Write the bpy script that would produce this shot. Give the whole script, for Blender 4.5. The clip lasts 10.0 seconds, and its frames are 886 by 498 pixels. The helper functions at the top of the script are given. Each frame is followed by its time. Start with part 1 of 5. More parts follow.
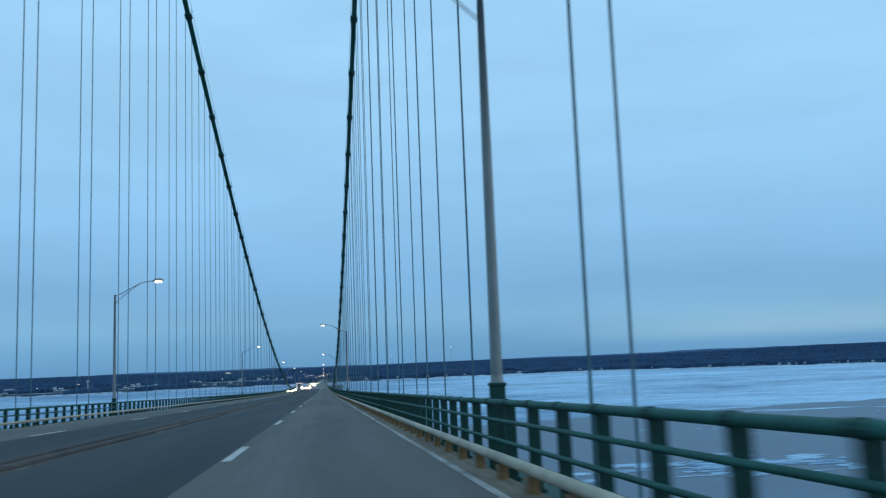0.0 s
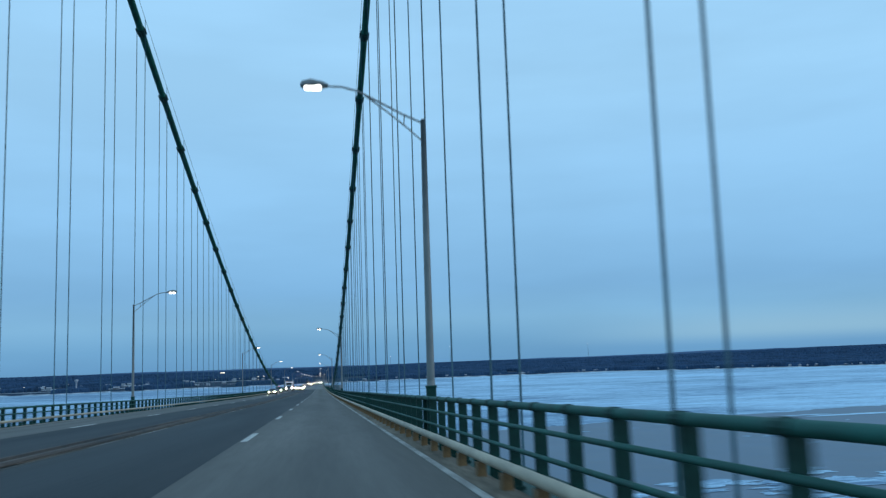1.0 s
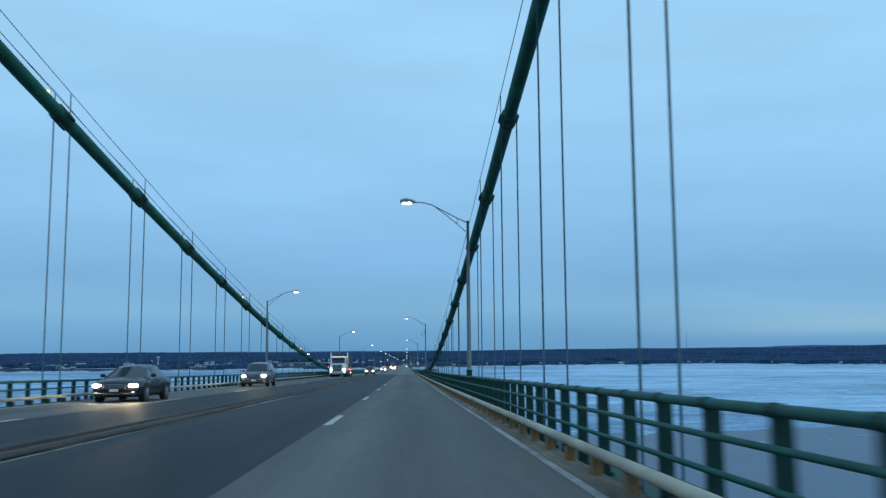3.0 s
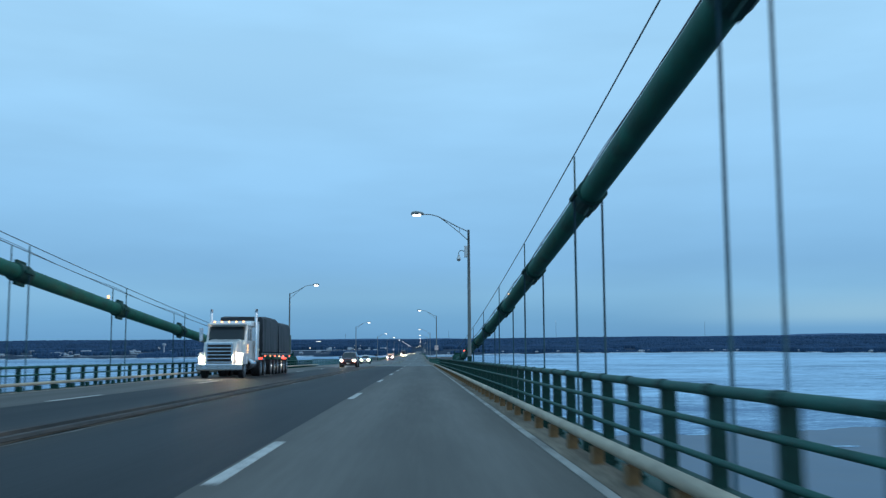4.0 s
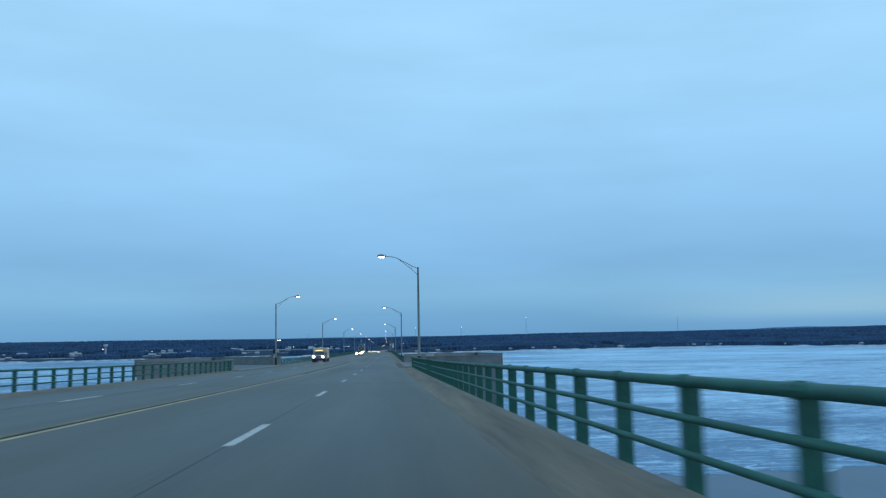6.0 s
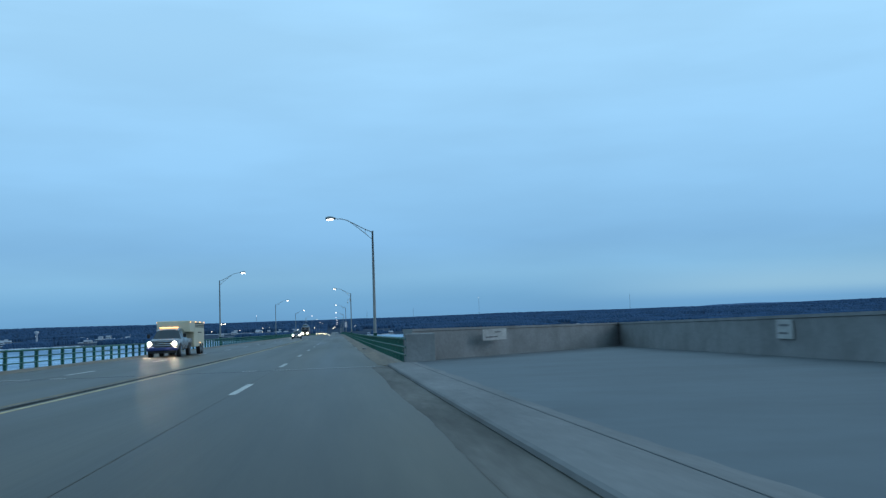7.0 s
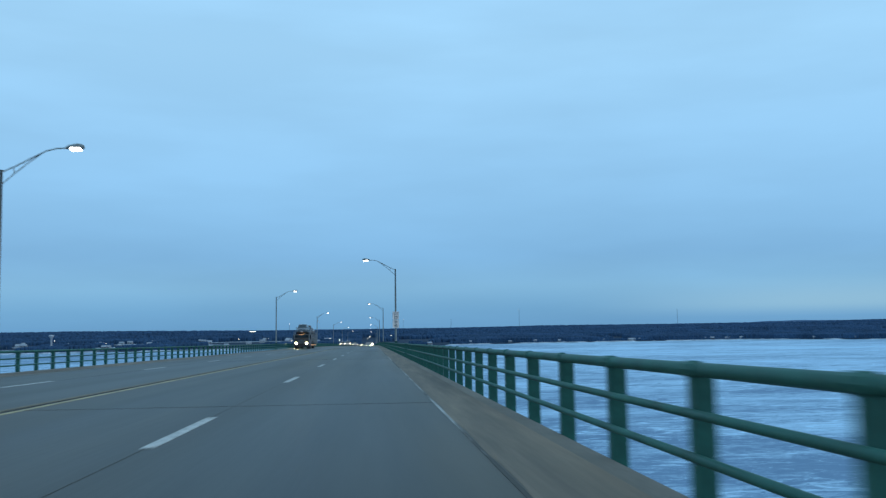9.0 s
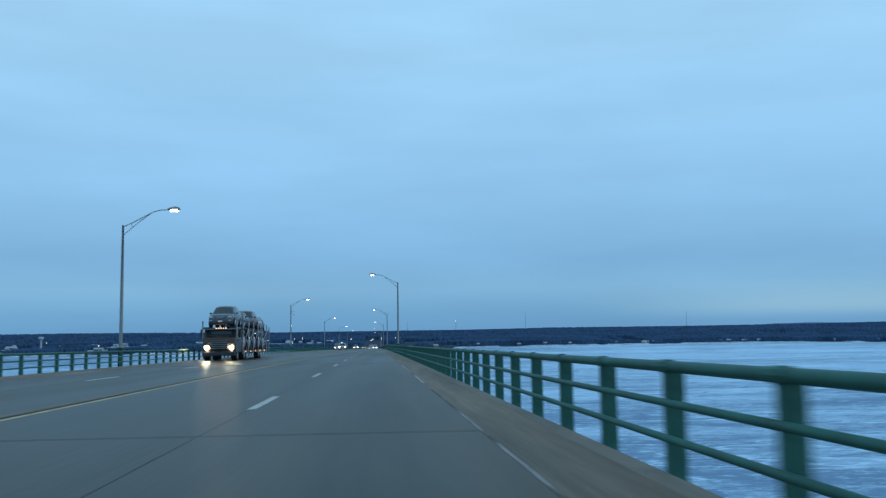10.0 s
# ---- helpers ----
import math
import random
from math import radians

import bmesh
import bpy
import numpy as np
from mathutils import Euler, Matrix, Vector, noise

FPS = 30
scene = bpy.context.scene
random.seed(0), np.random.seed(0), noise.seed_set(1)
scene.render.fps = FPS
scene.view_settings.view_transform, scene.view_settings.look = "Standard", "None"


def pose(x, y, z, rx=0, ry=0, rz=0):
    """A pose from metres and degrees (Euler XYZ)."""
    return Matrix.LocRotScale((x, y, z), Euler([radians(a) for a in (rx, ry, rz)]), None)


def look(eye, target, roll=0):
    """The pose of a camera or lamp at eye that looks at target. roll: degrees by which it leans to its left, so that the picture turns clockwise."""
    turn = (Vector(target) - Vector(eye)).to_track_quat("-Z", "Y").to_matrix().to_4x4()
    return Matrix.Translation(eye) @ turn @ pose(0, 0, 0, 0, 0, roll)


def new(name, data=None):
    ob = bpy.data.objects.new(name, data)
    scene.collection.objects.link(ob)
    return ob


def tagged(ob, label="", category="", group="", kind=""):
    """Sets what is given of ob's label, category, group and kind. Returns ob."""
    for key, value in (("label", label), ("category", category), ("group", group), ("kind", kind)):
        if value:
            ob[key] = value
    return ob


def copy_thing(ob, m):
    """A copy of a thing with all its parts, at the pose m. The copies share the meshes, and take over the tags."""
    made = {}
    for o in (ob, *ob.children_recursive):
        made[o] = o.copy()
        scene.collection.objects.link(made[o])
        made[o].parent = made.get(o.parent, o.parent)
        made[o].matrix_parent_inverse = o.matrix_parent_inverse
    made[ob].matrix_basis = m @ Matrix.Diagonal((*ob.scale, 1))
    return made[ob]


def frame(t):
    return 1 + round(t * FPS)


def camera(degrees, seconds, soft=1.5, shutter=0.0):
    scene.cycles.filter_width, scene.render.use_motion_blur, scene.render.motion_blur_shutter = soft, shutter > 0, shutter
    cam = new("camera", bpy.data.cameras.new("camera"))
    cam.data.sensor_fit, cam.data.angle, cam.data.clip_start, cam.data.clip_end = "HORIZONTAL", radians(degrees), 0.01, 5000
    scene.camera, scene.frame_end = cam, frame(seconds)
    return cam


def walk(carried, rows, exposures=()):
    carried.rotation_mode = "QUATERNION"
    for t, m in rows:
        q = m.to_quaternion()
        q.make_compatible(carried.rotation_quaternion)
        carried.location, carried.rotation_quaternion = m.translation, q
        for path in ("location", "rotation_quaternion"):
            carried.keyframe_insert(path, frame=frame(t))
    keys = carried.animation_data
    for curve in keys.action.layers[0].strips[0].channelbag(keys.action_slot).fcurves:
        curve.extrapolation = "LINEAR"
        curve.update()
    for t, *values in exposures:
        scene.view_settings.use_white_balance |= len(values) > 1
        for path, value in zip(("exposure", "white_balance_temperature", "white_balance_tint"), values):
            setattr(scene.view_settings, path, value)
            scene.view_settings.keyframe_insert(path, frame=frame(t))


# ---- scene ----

# Everything below is written in true metres; the finished place and the walk are brought to SCALE together.
SCALE = 0.44
WATER_Z = -60.0
CABLE_X = 10.36
ROPE_Y0, PANEL = 11.65, 11.89
JOINT_Y = 451.8
PIER_A, PIER_B = 603.7, 640.2

# deck grade along the bridge: (y, slope)
GRADE = [(-120, -.028), (150, -.027), (350, -.0206), (520, -.0249), (700, -.0134), (900, -.0143),
         (1150, -.0185), (1500, -.0200), (2300, -.0160), (2650, -.0020), (3200, 0.0)]
_gy = np.arange(-200.0, 3201.0, 5.0)
_gs = np.interp(_gy, [a for a, b in GRADE], [b for a, b in GRADE])
_gz = np.concatenate([[0], np.cumsum((_gs[1:] + _gs[:-1]) / 2 * 5.0)])
_gz -= np.interp(0, _gy, _gz)


def deck(y):
    return float(np.interp(y, _gy, _gz))


def slope(y):
    return float(np.interp(y, _gy, _gs))


def cable_z(y):
    u = 450 - y
    return deck(y) + 0.91 + 0.0298 * u + 0.000314 * u * u - .10 * math.exp(-abs(u) / 25)


# ---- camera ----
cam = camera(53.27, 10.0, soft=1.35, shutter=0.075)
# seconds, x, y, height over the deck's zero, turn right, tilt up, lean
PATH = [
    (0.0, 5.518, -2.97, 1.188, 7.936, 7.142, 2.186),
    (0.5, 5.514, 40.81, -0.019, 7.897, 7.037, 2.135),
    (0.7, 5.565, 58.35, -0.500, 7.842, 7.078, 2.119),
    (1.0, 5.636, 84.22, -1.206, 8.097, 7.194, 1.948),
    (1.2, 5.697, 101.30, -1.671, 7.598, 7.601, 1.440),
    (1.5, 5.906, 127.23, -2.375, 7.427, 7.669, 1.314),
    (1.7, 5.960, 144.50, -2.841, 7.485, 7.637, 1.384),
    (2.0, 5.948, 169.73, -3.516, 7.471, 7.632, 1.354),
    (2.2, 5.871, 187.0, -3.966, 6.342, 7.253, 1.237),
    (2.5, 5.618, 212.98, -4.625, 5.043, 7.262, 1.038),
    (2.7, 5.50, 230.3, -5.052, 3.573, 7.018, 0.817),
    (3.8, 5.755, 326.75, -7.262, 1.558, 5.558, 0.209),
    (4.0, 5.731, 344.4, -7.634, 1.493, 5.713, 0.333),
    (4.5, 5.901, 388.27, -8.559, 2.378, 7.44, 0.749),
    (5.0, 5.996, 432.6, -9.541, 2.618, 7.185, 0.618),
    (5.5, 5.966, 476.64, -10.565, 2.593, 5.752, 0.618),
    (5.7, 5.93, 494.25, -10.988, 2.654, 5.676, 0.628),
    (6.8, 5.80, 592.25, -13.247, 7.820, 4.500, 2.457),
    (7.0, 5.88, 609.8, -13.598, 6.96, 4.291, 1.878),
    (7.5, 5.621, 653.98, -14.382, 5.655, 4.673, 0.968),
    (8.0, 5.842, 697.71, -15.037, 5.002, 5.151, 0.877),
    (8.5, 6.094, 741.19, -15.625, 4.684, 5.107, 0.834),
    (9.0, 6.161, 784.19, -16.214, 4.624, 5.1, 0.779),
    (9.5, 6.233, 826.64, -16.804, 4.477, 5.093, 0.738),
    (10.0, 5.928, 868.87, -17.398, 4.392, 5.261, 0.754),
]


def eye_pose(x, y, z, yaw, tilt, lean):
    a, b = radians(yaw), radians(tilt)
    eye = Vector((x, y, z)) * SCALE
    way = Vector((math.sin(a) * math.cos(b), math.cos(a) * math.cos(b), math.sin(b)))
    return look(eye, eye + way, -lean)


walk(cam, [(r[0], eye_pose(*r[1:])) for r in PATH], [
    (0, 0, 6500, 10), (2.6, 0, 6500, 10), (3.4, 0, 6530, 10), (4.0, .06, 6560, 10), (4.6, -.02, 6550, 10), (5.5, .06, 6560, 10),
    (6.8, .09, 6570, 10), (8.5, .07, 6570, 10), (9.5, .02, 6570, 10), (10, 0, 6570, 10)])

# ---- sky and light ----
world = bpy.data.worlds.new("dusk_sky")
scene.world = world
world.use_nodes = True
wn, wl = world.node_tree.nodes, world.node_tree.links
wn.clear()
w_out = wn.new("ShaderNodeOutputWorld")
w_bg = wn.new("ShaderNodeBackground")
w_tc = wn.new("ShaderNodeTexCoord")
w_sep = wn.new("ShaderNodeSeparateXYZ")
w_ramp = wn.new("ShaderNodeValToRGB")
w_map = wn.new("ShaderNodeMapping")
w_noise = wn.new("ShaderNodeTexNoise")
w_mix = wn.new("ShaderNodeMixRGB")
w_sky = wn.new("ShaderNodeTexSky")
w_sky.sky_type = "NISHITA"
w_sky.sun_disc = False
w_sky.sun_elevation = radians(8)
w_sky.sun_rotation = radians(100)
w_add = wn.new("ShaderNodeMixRGB")
w_add.blend_type = "ADD"
w_add.inputs["Fac"].default_value = 0.004
wl.new(w_tc.outputs["Generated"], w_sep.inputs[0])
wl.new(w_sep.outputs["Z"], w_ramp.inputs["Fac"])
stops = [(0.0, (.132, .330, .575)), (.02, (.148, .365, .61)), (.045, (.200, .440, .682)), (.08, (.198, .440, .722)), (.16, (.266, .545, .85)), (.3, (.332, .625, .912)), (.5, (.36, .665, .965)), (1.0, (.36, .665, .965))]
w_ramp.color_ramp.elements[0].position, w_ramp.color_ramp.elements[0].color = 0.0, (*stops[0][1], 1)
w_ramp.color_ramp.elements[1].position, w_ramp.color_ramp.elements[1].color = 1.0, (*stops[-1][1], 1)
for pos, col in stops[1:-1]:
    w_ramp.color_ramp.elements.new(pos).color = (*col, 1)
w_map.inputs["Scale"].default_value = (1.3, 1.3, 6.5)
w_noise.inputs["Scale"].default_value = 2.4
w_noise.inputs["Detail"].default_value = 4
w_noise.inputs["Roughness"].default_value = .5
wl.new(w_tc.outputs["Generated"], w_map.inputs["Vector"])
wl.new(w_map.outputs[0], w_noise.inputs["Vector"])
w_r2 = wn.new("ShaderNodeMapRange")
w_r2.inputs["From Min"].default_value, w_r2.inputs["From Max"].default_value = .36, .66
w_r2.inputs["To Min"].default_value, w_r2.inputs["To Max"].default_value = .952, 1.045
wl.new(w_noise.outputs["Fac"], w_r2.inputs["Value"])
w_mix.blend_type = "MULTIPLY"
w_mix.inputs["Fac"].default_value = 1
wl.new(w_ramp.outputs["Color"], w_mix.inputs["Color1"])
wl.new(w_r2.outputs["Result"], w_mix.inputs["Color2"])
# pale break in the cloud low over the lake
w_side = wn.new("ShaderNodeMapRange")
w_side.interpolation_type = "SMOOTHSTEP"
w_side.inputs["From Min"].default_value, w_side.inputs["From Max"].default_value = .18, .48
wl.new(w_sep.outputs["X"], w_side.inputs["Value"])
w_band = wn.new("ShaderNodeValToRGB")
w_band.color_ramp.interpolation = "EASE"
w_band.color_ramp.elements[0].position, w_band.color_ramp.elements[0].color = .006, (0, 0, 0, 1)
w_band.color_ramp.elements[1].position, w_band.color_ramp.elements[1].color = .055, (0, 0, 0, 1)
w_band.color_ramp.elements.new(.022).color = (1, 1, 1, 1)
wl.new(w_sep.outputs["Z"], w_band.inputs["Fac"])
w_gap = wn.new("ShaderNodeMath")
w_gap.operation = "MULTIPLY"
wl.new(w_side.outputs["Result"], w_gap.inputs[0])
wl.new(w_band.outputs["Color"], w_gap.inputs[1])
w_half = wn.new("ShaderNodeMath")
w_half.operation = "MULTIPLY"
w_half.inputs[1].default_value = .55
wl.new(w_gap.outputs[0], w_half.inputs[0])
w_pale = wn.new("ShaderNodeMixRGB")
w_pale.inputs["Color2"].default_value = (.33, .56, .70, 1)
wl.new(w_half.outputs[0], w_pale.inputs["Fac"])
wl.new(w_mix.outputs[0], w_pale.inputs["Color1"])
wl.new(w_pale.outputs[0], w_add.inputs["Color1"])
wl.new(w_sky.outputs[0], w_add.inputs["Color2"])
wl.new(w_add.outputs[0], w_bg.inputs["Color"])
w_bg.inputs["Strength"].default_value = 1.0
wl.new(w_bg.outputs[0], w_out.inputs["Surface"])

sun = new("sun", bpy.data.lights.new("sun", "SUN"))
sun.data.energy, sun.data.angle, sun.data.color = 0.5, radians(40), (.95, .95, 1.0)
sun.matrix_world = look((0, 0, 0), (-.75, .25, -.35))


# ---- materials ----
def mat(name, color, rough=.6, metal=0.0, vary=.25, size=2.0, grain=30.0, bump=.2, second=None, stretch=(1, 1, 1), spec=.5, patch=None, fine=.5):
    m = bpy.data.materials.new(name)
    m.use_nodes = True
    n, l = m.node_tree.nodes, m.node_tree.links
    b = n["Principled BSDF"]
    tc, mp = n.new("ShaderNodeTexCoord"), n.new("ShaderNodeMapping")
    mp.inputs["Scale"].default_value = stretch
    l.new(tc.outputs["Object"], mp.inputs["Vector"])
    n1, n2 = n.new("ShaderNodeTexNoise"), n.new("ShaderNodeTexNoise")
    n1.inputs["Scale"].default_value, n1.inputs["Detail"].default_value = 1.0 / size, 5 if fine == .5 else 9
    n1.inputs["Roughness"].default_value = fine
    n2.inputs["Scale"].default_value, n2.inputs["Detail"].default_value = grain, 3
    l.new(mp.outputs[0], n1.inputs["Vector"])
    l.new(mp.outputs[0], n2.inputs["Vector"])
    ramp = n.new("ShaderNodeValToRGB")
    lo = tuple(c * (1 - vary) for c in color)
    hi = second or tuple(min(1, c * (1 + vary)) for c in color)
    ramp.color_ramp.elements[0].position, ramp.color_ramp.elements[0].color = (patch or (.3, .7))[0], (*lo, 1)
    ramp.color_ramp.elements[1].position, ramp.color_ramp.elements[1].color = (patch or (.3, .7))[1], (*hi, 1)
    l.new(n1.outputs["Fac"], ramp.inputs["Fac"])
    mr = n.new("ShaderNodeMapRange")
    mr.inputs["To Min"].default_value, mr.inputs["To Max"].default_value = 1 - vary * .6, 1 + vary * .6
    l.new(n2.outputs["Fac"], mr.inputs["Value"])
    mx = n.new("ShaderNodeMixRGB")
    mx.blend_type = "MULTIPLY"
    mx.inputs["Fac"].default_value = 1
    l.new(ramp.outputs["Color"], mx.inputs["Color1"])
    l.new(mr.outputs["Result"], mx.inputs["Color2"])
    l.new(mx.outputs[0], b.inputs["Base Color"])
    rr = n.new("ShaderNodeMapRange")
    rr.inputs["To Min"].default_value, rr.inputs["To Max"].default_value = max(.02, rough - .12), min(1, rough + .12)
    l.new(n1.outputs["Fac"], rr.inputs["Value"])
    l.new(rr.outputs["Result"], b.inputs["Roughness"])
    b.inputs["Metallic"].default_value = metal
    b.inputs["Specular IOR Level"].default_value = spec
    if bump:
        bp = n.new("ShaderNodeBump")
        bp.inputs["Strength"].default_value, bp.inputs["Distance"].default_value = bump, .02
        l.new(n2.outputs["Fac"], bp.inputs["Height"])
        l.new(bp.outputs[0], b.inputs["Normal"])
    return m


def glow(name, color, strength):
    m = bpy.data.materials.new(name)
    m.use_nodes = True
    b = m.node_tree.nodes["Principled BSDF"]
    b.inputs["Base Color"].default_value = (*[.5 * c for c in color], 1)
    b.inputs["Emission Color"].default_value = (*color, 1)
    b.inputs["Emission Strength"].default_value = strength
    return m


def glass(name, color=(.02, .03, .035)):
    m = bpy.data.materials.new(name)
    m.use_nodes = True
    b = m.node_tree.nodes["Principled BSDF"]
    b.inputs["Base Color"].default_value = (*color, 1)
    b.inputs["Roughness"].default_value = .12
    b.inputs["Specular IOR Level"].default_value = .35
    return m


def road_mat(name, color, dirt, bands, rough, spec, stain):
    """Worn road surface: bands = (distance from the centre, tone, dirt) across the carriageway."""
    m = mat(name, color, rough, vary=.30, size=2.4, grain=9, bump=.12, stretch=(1, .05, 1), spec=spec)
    n, l = m.node_tree.nodes, m.node_tree.links
    b = n["Principled BSDF"]
    base = b.inputs["Base Color"].links[0].from_socket
    tc, sep, ab = n.new("ShaderNodeTexCoord"), n.new("ShaderNodeSeparateXYZ"), n.new("ShaderNodeMath")
    wob = n.new("ShaderNodeTexNoise")
    wob.inputs["Scale"].default_value, wob.inputs["Detail"].default_value = .22, 4
    l.new(tc.outputs["Object"], wob.inputs["Vector"])
    l.new(tc.outputs["Object"], sep.inputs[0])
    ab.operation = "ABSOLUTE"
    l.new(sep.outputs["X"], ab.inputs[0])
    wr = n.new("ShaderNodeMapRange")
    wr.inputs["To Min"].default_value, wr.inputs["To Max"].default_value = -.6, .6
    l.new(wob.outputs["Fac"], wr.inputs["Value"])
    ad, dv = n.new("ShaderNodeMath"), n.new("ShaderNodeMath")
    l.new(ab.outputs[0], ad.inputs[0])
    l.new(wr.outputs["Result"], ad.inputs[1])
    dv.operation = "DIVIDE"
    dv.inputs[1].default_value = 8.0
    l.new(ad.outputs[0], dv.inputs[0])
    tone, soil = n.new("ShaderNodeValToRGB"), n.new("ShaderNodeValToRGB")
    for r, k in ((tone, 1), (soil, 2)):
        r.color_ramp.interpolation = "EASE"
        e = r.color_ramp.elements
        e[0].position, e[0].color = bands[0][0] / 8, (*[bands[0][k]] * 3, 1)
        e[1].position, e[1].color = bands[-1][0] / 8, (*[bands[-1][k]] * 3, 1)
        for bd in bands[1:-1]:
            e.new(bd[0] / 8).color = (*[bd[k]] * 3, 1)
        l.new(dv.outputs[0], r.inputs["Fac"])
    # broad stains, long along the road
    st = n.new("ShaderNodeTexNoise")
    sm = n.new("ShaderNodeMapping")
    sm.inputs["Scale"].default_value = (.7, .022, 1)
    st.inputs["Scale"].default_value, st.inputs["Detail"].default_value, st.inputs["Roughness"].default_value = 1.0, 6, .62
    l.new(tc.outputs["Object"], sm.inputs["Vector"])
    l.new(sm.outputs[0], st.inputs["Vector"])
    sr = n.new("ShaderNodeMapRange")
    sr.inputs["From Min"].default_value, sr.inputs["From Max"].default_value = .3, .7
    sr.inputs["To Min"].default_value, sr.inputs["To Max"].default_value = 1 - stain, 1 + stain
    l.new(st.outputs["Fac"], sr.inputs["Value"])
    m1, m2, m3 = n.new("ShaderNodeMixRGB"), n.new("ShaderNodeMixRGB"), n.new("ShaderNodeMixRGB")
    for q in (m1, m3):
        q.blend_type = "MULTIPLY"
        q.inputs["Fac"].default_value = 1
    l.new(base, m1.inputs["Color1"])
    l.new(tone.outputs["Color"], m1.inputs["Color2"])
    l.new(soil.outputs["Color"], m2.inputs["Fac"])
    l.new(m1.outputs[0], m2.inputs["Color1"])
    m2.inputs["Color2"].default_value = (*dirt, 1)
    l.new(m2.outputs[0], m3.inputs["Color1"])
    l.new(sr.outputs["Result"], m3.inputs["Color2"])
    l.new(m3.outputs[0], b.inputs["Base Color"])
    return m


LANES = [(0, .9, .35), (.6, .95, .15), (1.05, 1.10, 0), (1.9, .90, 0), (2.75, 1.10, 0), (3.7, .90, .05), (4.75, 1.12, 0), (5.6, .88, 0), (6.5, 1.10, .05), (7.1, 1.0, .45), (7.6, 1.0, .9)]
M_CONC = road_mat("road_concrete", (.100, .094, .084), (.085, .068, .048), [(a, b, c * .5) for a, b, c in LANES], .7, .16, .20)
M_CONC2 = road_mat("approach_concrete", (.050, .044, .031), (.092, .066, .036), LANES, .42, .10, .30)
M_GRID = road_mat("steel_grid_deck", (.0135, .015, .017), (.034, .027, .02), [(0, .9, .6), (.7, 1.0, .3), (1.2, .9, 0), (2.0, 1.1, 0), (2.9, .9, 0), (3.6, 1.1, .1), (4.0, 1, 0)], .55, .07, .24)
M_MALL = mat("rusty_median", (.036, .024, .018), .8, vary=.6, size=1.2, grain=12, bump=.4, stretch=(1, .3, 1), fine=.7, second=(.085, .058, .042), patch=(.42, .66))
M_RUSTDIRT = mat("rusty_road_dirt", (.062, .043, .030), .9, vary=.5, size=1.5, grain=9, bump=.35, stretch=(1, .2, 1), fine=.7, spec=.15)
M_SAND = mat("road_sand", (.165, .140, .108), .92, vary=.55, size=.8, grain=10, bump=.35, stretch=(1, .12, 1), fine=.72, spec=.12)
M_WORN = mat("worn_white_paint", (.11, .10, .088), .8, vary=.3, size=1.6, grain=6, bump=.1, spec=.2, second=(.40, .39, .365), patch=(.49, .61), stretch=(1, .12, 1), fine=.7)
M_WHITE = mat("white_road_paint", (.24, .235, .22), .8, vary=.34, size=.30, grain=10, bump=.1, spec=.2, second=(.50, .49, .46), patch=(.34, .52), fine=.78)
M_EDGE = mat("worn_edge_paint", (.20, .19, .17), .7, vary=.35, size=.7, grain=12, bump=.1, spec=.2, second=(.36, .345, .315), patch=(.36, .58), stretch=(1, .35, 1), fine=.74)
M_YELLOW2 = mat("faded_yellow_paint", (.16, .115, .06), .7, vary=.4, size=.8, grain=25, bump=.1)
M_YELLOW = mat("yellow_road_paint", (.38, .29, .14), .6, vary=.3, size=.8, grain=25, bump=.1)
M_GREEN = mat("green_steel_paint", (.021, .111, .085), .62, vary=.38, size=.5, grain=14, bump=.15, spec=.3, fine=.62)
M_SPANGREEN = mat("span_green_paint", (.012, .088, .071), .66, vary=.42, size=.45, grain=14, bump=.15, spec=.3, fine=.68)
M_DGREEN = mat("dark_green_steel_paint", (.005, .046, .036), .7, vary=.4, size=.5, grain=14, bump=.15, spec=.3, fine=.62)
M_CABLE = mat("green_cable_wrap", (.006, .100, .066), .68, vary=.45, size=1.4, grain=30, bump=.25, spec=.25, fine=.64)
M_ROPE = mat("steel_rope", (.028, .092, .118), .6, 0, vary=.25, size=.6, grain=60, bump=.4)
M_WIRE = mat("thin_dark_wire", (.03, .045, .055), .6, .3, vary=.2, size=.6, grain=60, bump=.1)
M_TAN = mat("tan_curb_tube", (.375, .32, .235), .7, vary=.42, size=.7, grain=12, bump=.25, stretch=(1, .4, 1), fine=.68)
M_HEADER = mat("joint_header_concrete", (.105, .10, .092), .5, vary=.25, size=.9, grain=8, bump=.2, spec=.25, fine=.62)
M_SEAM = mat("tarred_seam", (.018, .018, .017), .85, vary=.4, size=1.6, grain=10, bump=.2, stretch=(1, .3, 1), spec=.1, second=(.052, .047, .036), patch=(.40, .53), fine=.7)
M_ORANGE = mat("orange_brown_bracket", (.185, .105, .042), .7, vary=.4, size=.4, grain=20, bump=.2)
M_GALV = mat("galvanised_pole", (.205, .220, .212), .5, .3, vary=.2, size=.8, grain=30, bump=.08)
M_CABINET = mat("green_grey_cabinet", (.10, .125, .10), .6, vary=.3, size=.25, grain=14, bump=.3, fine=.7)
M_CURB = mat("curb_concrete", (.158, .136, .106), .85, vary=.28, size=1.6, grain=10, bump=.3, stretch=(1, .25, 1))
M_GUTTER = mat("stained_gutter", (.150, .112, .076), .8, vary=.48, size=.55, grain=8, bump=.25, stretch=(1, .05, 1), fine=.66)
M_WALL = mat("parapet_concrete", (.182, .188, .186), .85, vary=.28, size=1.5, grain=9, bump=.3, fine=.64)
